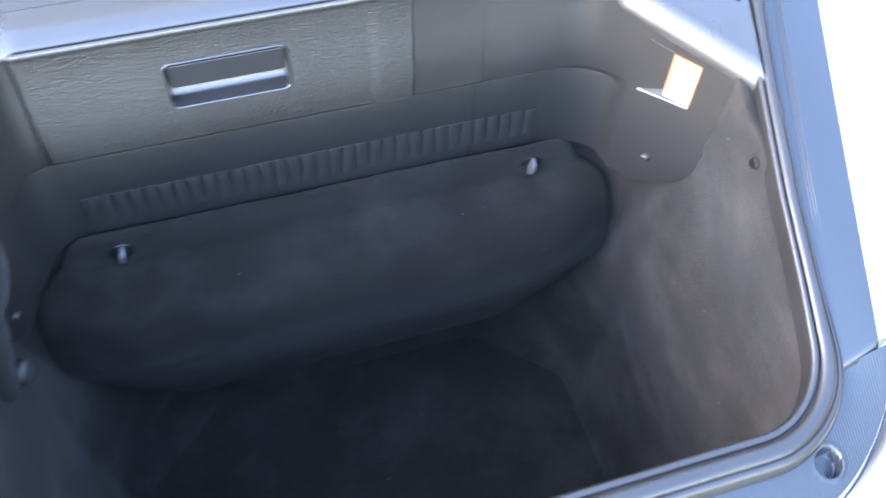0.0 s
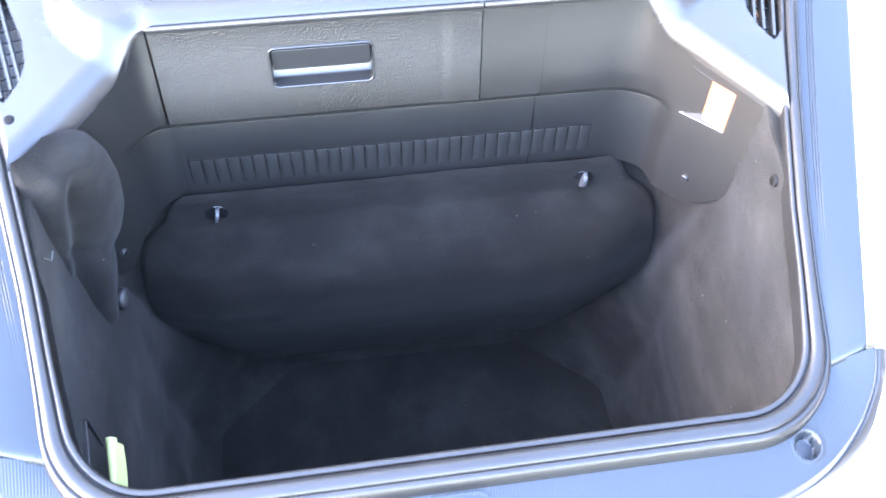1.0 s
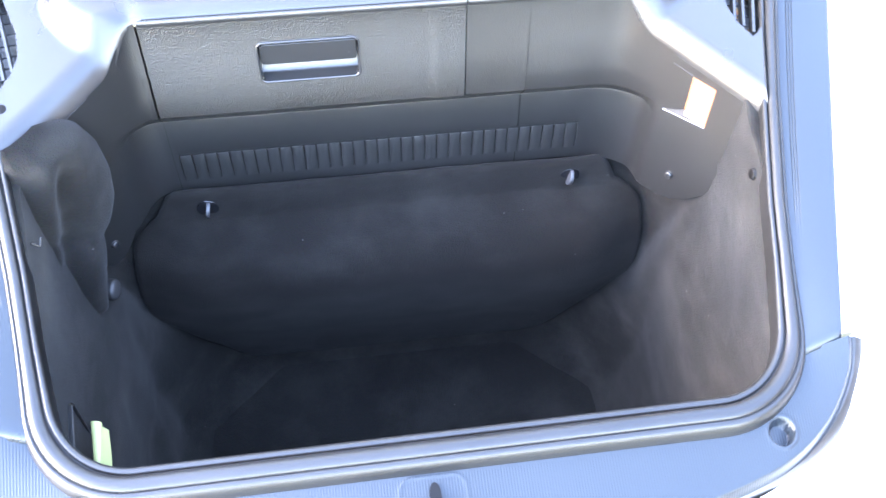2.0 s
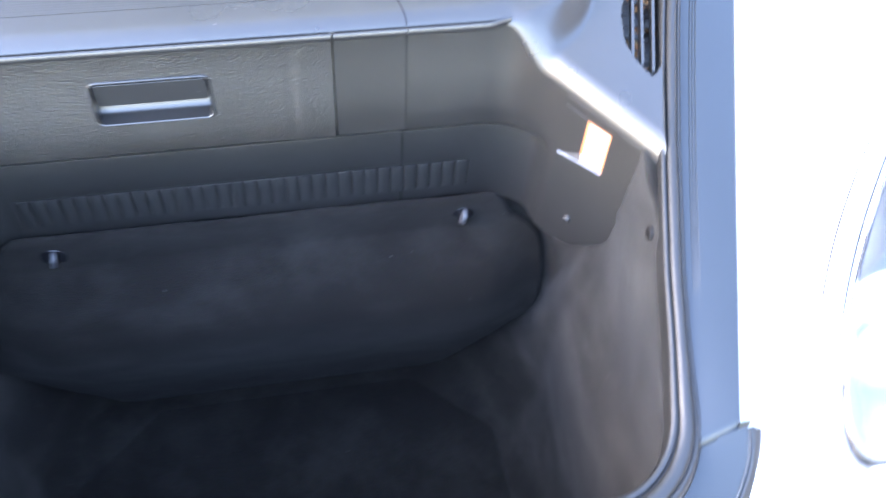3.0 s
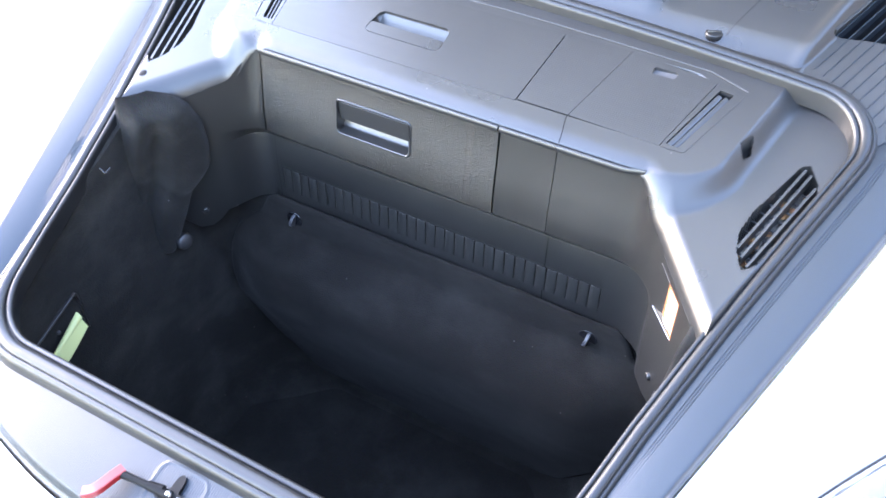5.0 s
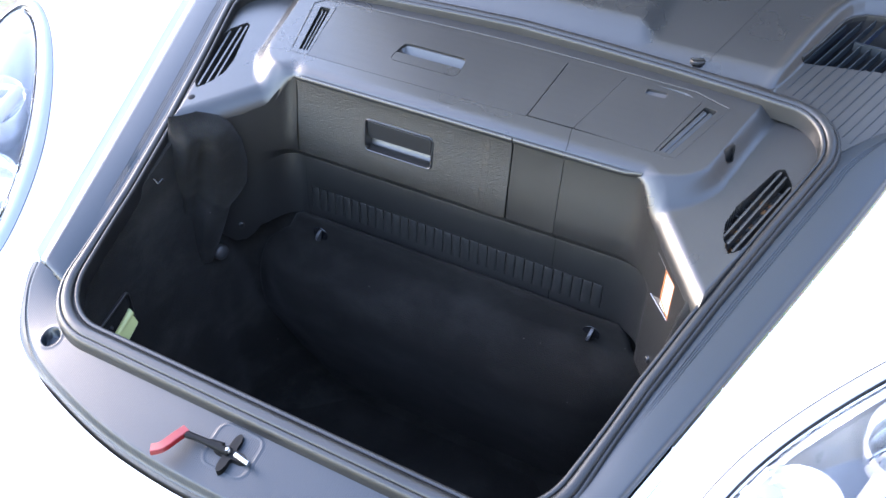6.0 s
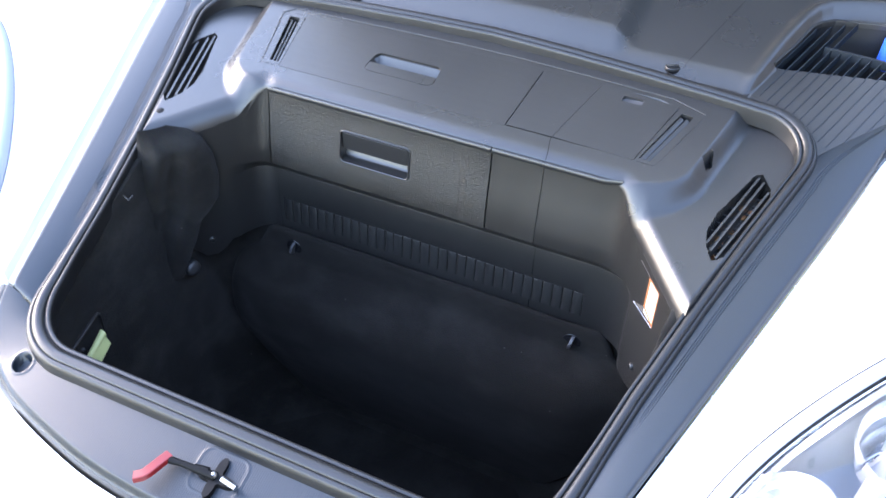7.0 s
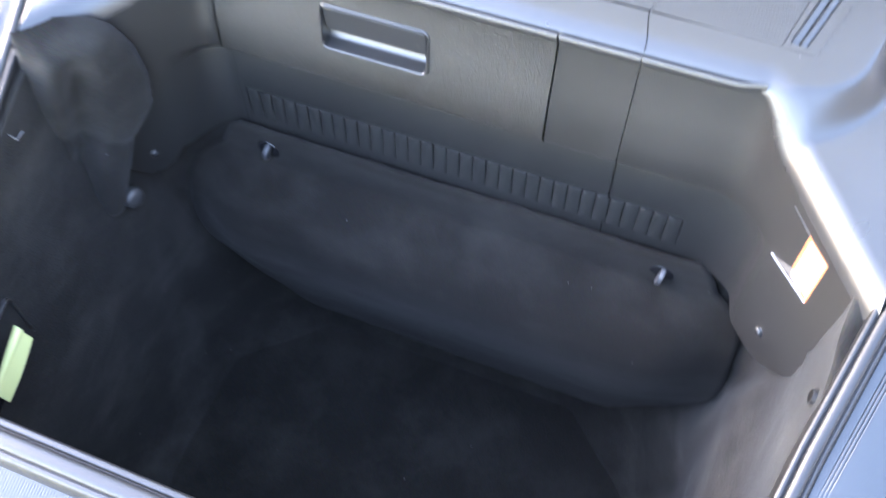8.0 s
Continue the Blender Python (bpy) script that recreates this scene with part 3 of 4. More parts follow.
bm = grid(lambda u, v: Vector((u, cowl_y(u, v), cowl_z(u, cowl_y(u, v)))), span(-0.475, 0.36, 165) + span(0.3615, 0.590, 150), span(0, 1, 170),
          keep=lambda u, v: u < edge_x(cowl_y(u, v)) and not (u > 0.38 and inside(BASIN, u, cowl_y(u, v))))
part("panel", bm, PLASTIC_SOFT, cowl, sharp=60)
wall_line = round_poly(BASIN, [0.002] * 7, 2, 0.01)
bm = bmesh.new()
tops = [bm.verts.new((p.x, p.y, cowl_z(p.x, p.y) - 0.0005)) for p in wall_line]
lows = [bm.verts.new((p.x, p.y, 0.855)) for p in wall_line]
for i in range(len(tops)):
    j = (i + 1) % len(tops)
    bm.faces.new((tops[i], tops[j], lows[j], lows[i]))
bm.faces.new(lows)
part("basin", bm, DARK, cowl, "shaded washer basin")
stop = next(i for i, p in enumerate(wall_line) if p.x > 0.582)
rim_line = [Vector((p.x, p.y, cowl_z(p.x, p.y))) for p in wall_line[2:stop]]
rim_side = [Vector((-n.x, -n.y, 0)) if n.dot(p - Vector((0.49, 0.33))) < 0 else Vector((n.x, n.y, 0)) for n, p in zip(normals_of(wall_line)[2:stop], wall_line[2:stop])]
part("basin_rim", sweep(rim_line, rim_side, [Vector((0, 0, 1))] * len(rim_line), [(-0.002, -0.006), (-0.002, 0.0008), (0.0005, 0.0018), (0.004, 0.0012), (0.006, -0.002)], closed=False), PLASTIC_SOFT, cowl, "smooth rounded basin rim")
for i in range(16):
    x = 0.380 + 0.0110 * i
    y0 = 0.238 - 0.0069 * i
    y1 = min(0.400, 0.372 + 0.010 * i) if i < 4 else 0.346 - 0.0012 * i
    a, b = Vector((x, y0, 0)), Vector((x + 0.40 * (y1 - y0), y1, 0))
    pts = [a.lerp(b, t) for t in span(0, 1, 14)]
    path = [Vector((p.x, p.y, rim(p.y) - 0.0115)) for p in pts]
    d = (b - a).normalized()
    part("grille_rib", sweep(path, [Vector((d.y, -d.x, 0))] * 15, [Vector((0, 0, 1))] * 15, [(-0.0011, -0.010), (-0.0006, 0.0003), (0.0006, 0.0003), (0.0011, -0.010)], closed=False), CLADDING, cowl)
pts = [Vector((0.452, 0.3405)).lerp(Vector((0.580, 0.3340)), t) for t in span(0, 1, 12)]
bm = sweep([Vector((p.x, p.y, cowl_z(p.x, p.y))) for p in pts], [Vector((0, -1, 0))] * 13, [Vector((0, 0, 1))] * 13, [(-0.002, -0.010), (-0.002, 0.0020), (0.002, 0.0020), (0.002, -0.010)], closed=False)
part("grille_bar", bm, CLADDING, cowl)
for x, y in ((0.266, 0.238), (-0.244, 0.236)):
    bm = bmesh.new()
    z = cowl_z(x, y)
    rod(bm, (x, y, z - 0.004), (x, y, z + 0.0015), 0.0110, 0.0105, 24)
    f = part("fastener", bm, RUBBER, cowl, "round black quarter-turn fastener", bevel=0.001)
    bm = bmesh.new()
    block(bm, (x, y, z + 0.0022), (0.017, 0.0030, 0.0025), Matrix.Rotation(radians(25), 4, "Z"), 0.0008)
    part("grip", bm, PLASTIC, f)
for x0, w in ((-0.06, 0.014), (-0.04, 0.014), (-0.02, 0.014), (0.0, 0.014), (0.02, 0.014), (0.04, 0.014), (0.06, 0.014)):
    bm = bmesh.new()
    block(bm, (x0, 0.372, cowl_z(x0, 0.372) + 0.0005), (w, 0.018, 0.002), Matrix(), 0.0006)
    part("raised_mark", bm, PLASTIC_SOFT, cowl)
pts = [Vector((0.280, 0.238)).lerp(Vector((0.334, 0.410)), t) for t in span(0, 1, 20)]
bm = sweep([Vector((p.x, p.y, cowl_z(p.x, p.y))) for p in pts], [Vector((0.954, -0.30, 0))] * 21, [Vector((0, 0, 1))] * 21, [(-0.0006, -0.002), (-0.0005, 0.0004), (0.0005, 0.0004), (0.0006, -0.002)], closed=False)
part("seam", bm, DARK, cowl)
cap = thing("washer_cap", (0.541, 0.386, 0.90), "bright blue washer bottle cap in the cowl basin", "cap")
bm = bmesh.new()
rod(bm, (0.541, 0.386, 0.900), (0.541, 0.386, 0.944), 0.018, 0.0165, 28)
part("lid", bm, BLUE, cap, bevel=0.004)
bm = bmesh.new()
rod(bm, (0.541, 0.386, 0.855), (0.541, 0.386, 0.901), 0.020, 0.020, 28)
part("neck", bm, DARK, cap)

# ---- carpeted tub ----
FLAP_Y = [(0.19, 0.010), (0.24, -0.003), (0.32, -0.021), (0.40, -0.036), (0.440, -0.041), (0.468, -0.042), (0.490, -0.037), (0.506, -0.026), (0.520, -0.013), (0.533, 0.000), (0.542, 0.006), (0.56, 0.009), (0.60, 0.010)]


def flap_y(z):
    return sum(lerp_table(FLAP_Y, z + d) for d in (-0.006, -0.003, 0, 0.003, 0.006)) / 5


FLOOR = 0.195
tub = thing("boot_liner", (0, -0.2, FLOOR), "black felt carpet lining of the deep boot tub", "boot liner")


def tub_loop(v):
    """Plan of the tub at height share v, from floor to rim."""
    low = smooth(0, 0.26, v)
    f = -0.395 - 0.040 * low - 0.006 * v
    wf = 0.322 + 0.023 * low
    wr = wf + lerp_table([(0.0, 0.0), (0.54, 0.002), (0.61, 0.014), (0.68, 0.026), (0.775, 0.031), (1.0, 0.037)], v)
    xr = 0.215 + 0.136 * min(1.0, v / 0.50) + 0.014 * (smooth(0.52, 0.66, v) - smooth(0.72, 0.82, v)) - 0.020 * smooth(0.90, 1.0, v)
    back = flap_y(FLOOR + 0.405 * v) + 0.006
    turn = 0.030 * (1 - min(1.0, v / 0.10)) ** 2
    f, wf, wr, xr, back = f + turn, wf - turn, wr - turn, xr - turn, back - turn
    c = [(-wf, f), (wf, f), (wr, -0.118), (xr, back), (-xr, back), (-wr, -0.118)]
    return resample([Vector(p) for p in round_poly(c, [0.07, 0.07, 0.014, 0.02, 0.02, 0.014], 8, 0.01)] + [Vector(round_poly(c, [0.07, 0.07, 0.014, 0.02, 0.02, 0.014], 8, 0.01)[0])], 220)


levels = span(0, 0.3, 18) + span(0.35, 1.0, 13)
loops = [tub_loop(v) for v in levels]


def tub_at(j, i):
    p = loops[j][i]
    top = rim(p.y) - 0.012 if p.y < -0.100 else max(0.60, rim(p.y) - 0.012 - 3.0 * (p.y + 0.100))
    z = FLOOR + (top - FLOOR) * levels[j]
    w = (0.004 * noise.noise((p.x * 9, p.y * 9, z * 9)) + 0.002 * noise.noise((p.x * 30, p.y * 30, z * 30))) * smooth(-0.03, -0.10, p.y)
    d = Vector((p.x, p.y + 0.2)).normalized()
    return Vector((p.x + d.x * w, p.y + d.y * w, z))


part("side_wall", grid(tub_at, list(range(len(levels))), list(range(221))), CARPET, tub, sharp=70)
bm = bmesh.new()
fl = loops[0]
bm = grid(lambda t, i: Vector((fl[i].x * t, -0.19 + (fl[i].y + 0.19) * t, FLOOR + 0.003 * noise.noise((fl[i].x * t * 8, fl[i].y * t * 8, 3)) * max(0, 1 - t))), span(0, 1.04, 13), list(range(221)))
# darker felt colour stands in for shade at the tub's bottom
part("floor_carpet", bm, SHADED_FLOOR_FELT, tub)


def flange(i, k):
    """Felt turned outwards under the seal."""
    p = tub_at(len(levels) - 1, i)
    d = Vector((p.x, 0.35 * (p.y + 0.2), 0)).normalized()
    return p + d * (0.0, 0.003, 0.014)[k] + Vector((0, 0, (0.0, 0.002, -0.002)[k]))


part("turned_edge", grid(flange, list(range(221)), [0, 1, 2], keep=lambda i, k: tub_at(len(levels) - 1, int(i)).y < -0.118), CARPET, tub, sharp=70)

# ---- rear wall trim ----
rear = thing("rear_trim", (0, 0.02, 0.58), "black grained plastic trim across the boot's rear wall", "trim")
LOWER = [(0.020, 0.7165), (-0.0006, 0.7150), (0.0152, 0.6965), (0.0150, 0.6955), (0.0149, 0.6930), (0.0147, 0.688), (0.0124, 0.6475), (0.0126, 0.6455), (0.0126, 0.6420), (0.0126, 0.6415), (0.0125, 0.6015), (0.0125, 0.6010), (0.0122, 0.596), (0.013, 0.582), (0.030, 0.580)]


RIB_X, RIB_STEP, RIB_N = -0.252, 0.01525, 33


def rib_recess(x, z):
    """Depth of the sunk field that holds the row of ribs: a soft brow above, a flat bed below."""
    across = smooth(RIB_X - 0.0085, RIB_X - 0.0060, x) * smooth(RIB_X + RIB_STEP * (RIB_N - 1) + 0.0085, RIB_X + RIB_STEP * (RIB_N - 1) + 0.0060, x)
    return across * (0.0014 * smooth(0.6475, 0.6425, z) + 0.0028 * smooth(0.6419, 0.6416, z)) * smooth(0.6010, 0.6014, z)


xs = span(-0.2665, RIB_X - 0.011, 6) + span(RIB_X - 0.0088, RIB_X - 0.0055, 6) + span(RIB_X, 0.1640, 30)
bm = grid(lambda x, k: Vector((x, LOWER[k][0] + rib_recess(x, LOWER[k][1]), LOWER[k][1])), xs, list(range(len(LOWER))))
part("lower_panel", bm, PLASTIC, rear, "ribbed lower wall panel", sharp=24)

# each rib leans back at its head and runs out flush with the panel at its foot
rib_bm = bmesh.new()
rows = [[rib_bm.verts.new(p) for p in ((-w, 0.0075, z), (-w, y, z), (-w + 0.0008, y - 0.0005, z), (w - 0.0008, y - 0.0005, z), (w, y, z), (w, 0.0075, z))]
        for w, y, z in ((0.00680, 0.0014, 0.0200), (0.00680, 0.0011, 0.0190), (0.0071, 0.0006, -0.005), (0.00752, 0.0001, -0.0205))]
for a, b in zip(rows, rows[1:]):
    for j in range(5):
        rib_bm.faces.new((a[j], a[j + 1], b[j + 1], b[j]))
rib_bm.faces.new(rows[0])
rib_bm.faces.new(rows[-1][::-1])
rib = part("rib", rib_bm, PLASTIC, rear, sharp=50)
rib.location = Vector((RIB_X, 0.0125, 0.6215)) - rear.location
rib.matrix_parent_inverse = Matrix()
for i in range(1, RIB_N):
    x = RIB_X + RIB_STEP * i
    if abs(x - 0.165) < 0.004:
        continue
    o = rib.copy()
    scene.collection.objects.link(o)
    o.location = Vector((x, 0.0125, 0.6215)) - rear.location


def fixed_panel(x0, x1):
    outer = rect(x0, 0.7155, x1, 0.8385, 0.003)
    bm = plate(outer, [], lambda u, v, d: Vector((u, 0.009 - 0.010 * smooth(0.84, 0.72, v) + d, v)), 0.02)
    return bm


part("fixed_panel", fixed_panel(0.0919, 0.1646), PLASTIC, rear, bevel=0.0010)

# rail along the top edge of the wall
for x0, x1 in ((-0.262, 0.0900), (0.0920, 0.1645), (0.1652, 0.270)):
    bm = bmesh.new()
    pts = [Vector((x, 0.0068 + 0.006 * smooth(0.245, 0.272, x), 0.8425 + 0.001 * smooth(0.24, 0.272, x))) for x in span(x0, x1, 16)]
    bm = sweep(pts, [Vector((0, -1, 0))] * 17, [Vector((0, 0, 1))] * 17, [(-0.002, -0.0045), (0.0022, -0.0045), (0.0034, -0.002), (0.0034, 0.0005), (0.0024, 0.0024), (0.0008, 0.0030), (-0.0008, 0.0018), (-0.0015, -0.001)], closed=False)
    part("top_rail", bm, PLASTIC_SOFT, rear, "smooth rounded top rail")


def zridge(s):
    return shelf(0.284 + 0.605 * max(0, s), 0.002 - 0.796 * max(0, s) + 0.0005) - 0.002


def corner_trim(side, start, label):
    t = thing("corner_trim", corner(0.08, 0.58, 0, side), label, "trim", "corner trims")
    ctrl = [Vector((start, 0.0)), Vector((0.245 if side > 0 else 0.270, 0.0)), Vector((0.284, 0.002)), Vector((0.284 + 0.605 * 0.04, 0.002 - 0.796 * 0.04)), Vector((0.284 + 0.605 * 0.062, 0.002 - 0.796 * 0.062))]
    a, b, c, d, e = ctrl
    line = [a.lerp(b, t_) for t_ in span(0, 1, 44)[:-1]]
    b2 = Vector((b.x, 0.0))
    line += [b2.lerp(c, q).lerp(c.lerp(d, q), q) for q in span(0, 1, 14)]
    line += [d.lerp(e, q) for q in (0.25, 0.5, 0.75, 1.0)]
    nrm = normals_of(line, closed=False)
    if nrm[0].y > 0:
        nrm = [-n for n in nrm]
    total = len(line)

    def at(i, k):
        p, n = line[i], nrm[i]
        s = max(0.0, (p.x - 0.284) / 0.605)
        g = 1 - (smooth(0.025, 0.060, (p.x - 0.284) / 0.605) if side > 0 else smooth(0.000, 0.060, (p.x - 0.284) / 0.605))
        gt = 1 - smooth(-0.030, 0.020, (p.x - 0.284) / 0.605)
        top = min(shelf(p.x, max(p.y, shelf_front(p.x)) + 0.0005) - 0.001, 0.8385 if p.x < 0.27 else 9)
        lean = lambda z: 0.0105 * gt + (-0.0010 * g - 0.0105 * gt) * smooth(top, 0.72, z)
        rows = [(lean(z), z) for z in (top + 0.0005, top - 0.003, top - 0.010, min(0.785, top - 0.022), 0.745, 0.7165)] + [ (-0.0006 * g, 0.7150),
                (0.0152 * g, 0.6965), (0.0150 * g, 0.6955), (0.0149 * g, 0.6930), (0.0147 * g, 0.688)] + [(0.0126 * g, z) for z in (0.6475, 0.6455, 0.6420, 0.6415, 0.6015, 0.6010, 0.596)] + [(0.013 * g, 0.582), (0.03 * g, 0.580)]
        d, z = rows[k]
        if side > 0:
            d += rib_recess(p.x, z)
        q = p - n * d
        return Vector((side * q.x, q.y, z))
    part("curved_panel", grid(at, list(range(total)), list(range(20))), PLASTIC, t, sharp=24)
    # flat slanting panel, with the lamp opening in one of the two
    bottom = [(0.062, 0.580), (0.086, 0.581), (0.108, 0.587), (0.128, 0.602), (0.146, 0.622), (0.158, 0.648), (0.165, 0.70)]
    if side < 0:
        bottom = [(0.062, 0.580), (0.076, 0.566), (0.090, 0.558), (0.108, 0.560), (0.126, 0.578), (0.146, 0.615), (0.158, 0.648), (0.165, 0.70)]
    top = [(s, zridge(s)) for s in span(0.166, 0.062, 10)]
    hole = [[(0.0650, 0.7115), (0.1215, 0.7175), (0.1220, 0.7740), (0.0915, 0.7750), (0.0915, 0.7280)]] if side > 0 else []
    part("slanting_panel", plate(bottom + top, hole, lambda u, v, d: corner(u, v, -d, side), 0.010), PLASTIC, t, sharp=50)
    return t


right = corner_trim(1, 0.1652, "black plastic corner trim with a lit boot lamp")
corner_trim(-1, 0.2672, "black plastic corner trim beside a felt pouch")

# boot lamp in the slanting corner
lamp = thing("boot_lamp", corner(0.105, 0.715), "lit square boot lamp with a warm white lens", "lamp")
lens = plate(rect(0.0925, 0.7185, 0.1208, 0.7735, 0.002, 3), [], lambda u, v, d: corner(u, v + 0.10 * max(0, 0.735 - v) * (u - 0.106), -0.001 - d, 1), 0.0015)
part("lens", lens, LAMP_LENS, lamp, "glowing warm white lens")
edge_ring = plate([(0.0917, 0.7282), (0.1222, 0.7178), (0.1222, 0.7742), (0.0917, 0.7750)], [[(0.0945, 0.7285), (0.1200, 0.7200), (0.1200, 0.7722), (0.0945, 0.7728)]], lambda u, v, d: corner(u, v, 0.0003 - d, 1), 0.0012)
part("lens_edge", edge_ring, LAMP_EDGE, lamp, "orange glowing lens edge")
bm = bmesh.new()
q = [corner(0.0645, 0.7115, -0.001), corner(0.1215, 0.7170, -0.001), corner(0.1215, 0.7195, -0.010), corner(0.0915, 0.7290, -0.010)]
bm.faces.new([bm.verts.new(p) for p in q])
part("lower_reflector", bm, REFLECTOR, lamp, "pale reflector below the lens")
bm = bmesh.new()
rod(bm, corner(0.0645, 0.7115, 0.0), corner(0.1215, 0.7172, 0.0), 0.0007, None, 6)
rod(bm, corner(0.0645, 0.7118, 0.0), corner(0.0915, 0.7282, -0.003), 0.0006, None, 6)
part("reflector_edge", bm, BEZEL, lamp, "bright thin edge of the reflector")
bm = bmesh.new()
rod(bm, corner(0.0635, 0.7790, 0.0002), corner(0.0915, 0.7760, 0.0002), 0.0006, None, 6)
part("housing_edge", bm, DARK, lamp)
bm = bmesh.new()
block(bm, corner(0.0925, 0.7442, -0.0255), (0.064, 0.03, 0.068), Matrix.Rotation(radians(-52.8), 4, "Z"))
part("housing", bm, DARK, lamp)


def screw(name, s, z, side, r, label, mat):
    t = thing(name, corner(s, z, 0, side), label, "screw")
    bm = bmesh.new()
    rod(bm, corner(s, z, -0.002, side), corner(s, z, 0.0035, side), r, r * 0.8, 20)
    part("head", bm, mat, t, bevel=0.0008)
    bm = bmesh.new()
    rod(bm, corner(s, z, 0.003, side), corner(s, z, 0.0038, side), r * 0.4, r * 0.4, 6)
    part("socket", bm, DARK, t)


screw("trim_screw", 0.0965, 0.623, 1, 0.006, "small black screw in the corner trim", PLASTIC_SOFT)
screw("trim_screw", 0.0960, 0.589, -1, 0.006, "small black screw low on the corner trim", PLASTIC_SOFT)

# ---- storage drawer with a pull handle ----
drawer = thing("storage_drawer", (-0.09, 0.02, 0.7155), "closed black plastic storage compartment door with a pull handle", "compartment")
HANDLE = rect(-0.142, 0.7575, -0.032, 0.8045, 0.006, 6)


def door_y(u, v):
    bulge = -0.0020 * smooth(0.046, 0.060, u)
    return 0.009 - 0.010 * smooth(0.84, 0.72, v) + bulge


cell = [-0.2645 + 0.3550 * i / 120 for i in range(121)]
bm = grid(lambda u, v: Vector((u, door_y(u, v), v)), cell, span(0.7160, 0.8385, 42), keep=lambda u, v: not inside(HANDLE, u, v))
part("door", bm, DRAWER_PLASTIC, drawer, sharp=60)
bm = plate(rect(-0.2645, 0.7160, 0.0905, 0.8385, 0.002), [rect(-0.260, 0.721, 0.084, 0.8335, 0.002)], lambda u, v, d: Vector((u, door_y(u, v) + 0.0005 + d, v)), 0.014)
part("door_edge", bm, DRAWER_PLASTIC, drawer)
frame_outer = rect(-0.1445, 0.7550, -0.0295, 0.8070, 0.008, 6)
bm = plate(frame_outer, [HANDLE], lambda u, v, d: Vector((u, door_y(u, v) - 0.0018 + d, v)), 0.012)
handle = part("handle", bm, PLASTIC_SOFT, drawer, "recessed pull handle", bevel=0.001)
bm = plate(rect(-0.1405, 0.7745, -0.0335, 0.8030, 0.004, 4), [], lambda u, v, d: Vector((u, door_y(u, 0.803) - 0.0012 + 0.10 * (0.803 - v) + d, v)), 0.004)
part("handle_flap", bm, PLASTIC_SOFT, handle, "dark lift flap", bevel=0.0008)
bm = grid(lambda u, v: Vector((u, 0.0010 + 0.022 * v, 0.7580 + 0.004 * v ** 2.0 + 0.014 * smooth(0.6, 1.0, v))), span(-0.1415, -0.0325, 10), span(0, 1, 12))
part("recess", bm, PLASTIC_SOFT, handle)
for x in (-0.1417, -0.0323):
    bm = bmesh.new()
    bm.faces.new([bm.verts.new(p) for p in ((x, 0.001, 0.757), (x, 0.036, 0.757), (x, 0.036, 0.805), (x, 0.004, 0.805))])
    part("recess_cheek", bm, PLASTIC_SOFT, handle)
bm = bmesh.new()
block(bm, (-0.087, 0.045, 0.79), (0.11, 0.02, 0.045))
part("recess_back", bm, DARK, handle)

# ---- shelf over the rear wall ----
cover_shelf = thing("shelf_trim", (0, 0.1, 0.80), "black plastic shelf trim under the rear of the opening", "shelf")
VENT = [(0.404, -0.056), (0.392, -0.037), (0.3865, -0.012), (0.391, 0.018), (0.419, 0.098), (0.427, 0.101), (0.441, 0.078), (0.4455, 0.058), (0.433, 0.006), (0.416, -0.044)]
TRI = [(0.3505, 0.086), (0.3590, 0.076), (0.3640, 0.088), (0.3600, 0.106), (0.3585, 0.106)]
LID_HANDLE = [(-0.150, 0.084), (-0.036, 0.084), (-0.041, 0.128), (-0.146, 0.128)]
SLOTS = [[(0.276, 0.052), (0.291, 0.052), (0.321, 0.153), (0.304, 0.155)], [(-0.291, 0.055), (-0.276, 0.055), (-0.302, 0.160), (-0.321, 0.160)]]


SLOT_WIDE = [[(0.273, 0.050), (0.294, 0.050), (0.324, 0.156), (0.301, 0.157)], [(-0.294, 0.053), (-0.273, 0.053), (-0.299, 0.163), (-0.324, 0.163)]]


LID_FIELD = [(-0.298, 0.049), (0.296, 0.049), (0.328, 0.154), (0.295, 0.162), (0.27, 0.173), (-0.29, 0.170), (-0.328, 0.166)]


def shelf_at(x, t):
    f = shelf_front(x)
    y = f + (0.236 - f) * t
    z = shelf(x, y)
    if abs(x) > 0.35 and inside(VENT, abs(x), y):
        z -= 0.030
    if x > 0.35 and inside(TRI, x, y):
        z -= 0.020
    if inside(LID_FIELD, x, y):
        z -= 0.002
        if -0.155 < x < -0.03 and 0.080 < y < 0.132:
            z -= 0.03
        elif inside(SLOT_WIDE[0 if x > 0 else 1], x, y):
            z -= 0.02
        elif 0.21 < x < 0.26 and 0.145 < y < 0.17:
            z -= 0.008
    return Vector((x, y, z))


ts = [0, 0.003, 0.008, 0.015, 0.025, 0.04] + span(0.055, 1, 236)
part("shelf_panel", grid(shelf_at, span(-0.485, -0.345, 115) + span(-0.342, 0.342, 230) + span(0.345, 0.485, 115), ts), PLASTIC_SOFT, cover_shelf, sharp=55)


seam = [Vector((x, y, shelf(x, y) + 0.0002)) for x, y in [(0.1648 - 0.0068 * smooth(0.012, 0.05, y), y) for y in span(shelf_front(0.16) + 0.0015, 0.0495, 26)]]
part("seam", sweep(seam, [Vector((1, 0, 0))] * 27, [Vector((0, 0, 1))] * 27, [(-0.0005, -0.0010), (-0.0005, 0.0001), (0.0005, 0.0001), (0.0005, -0.0010)], closed=False), BLACK, cover_shelf)


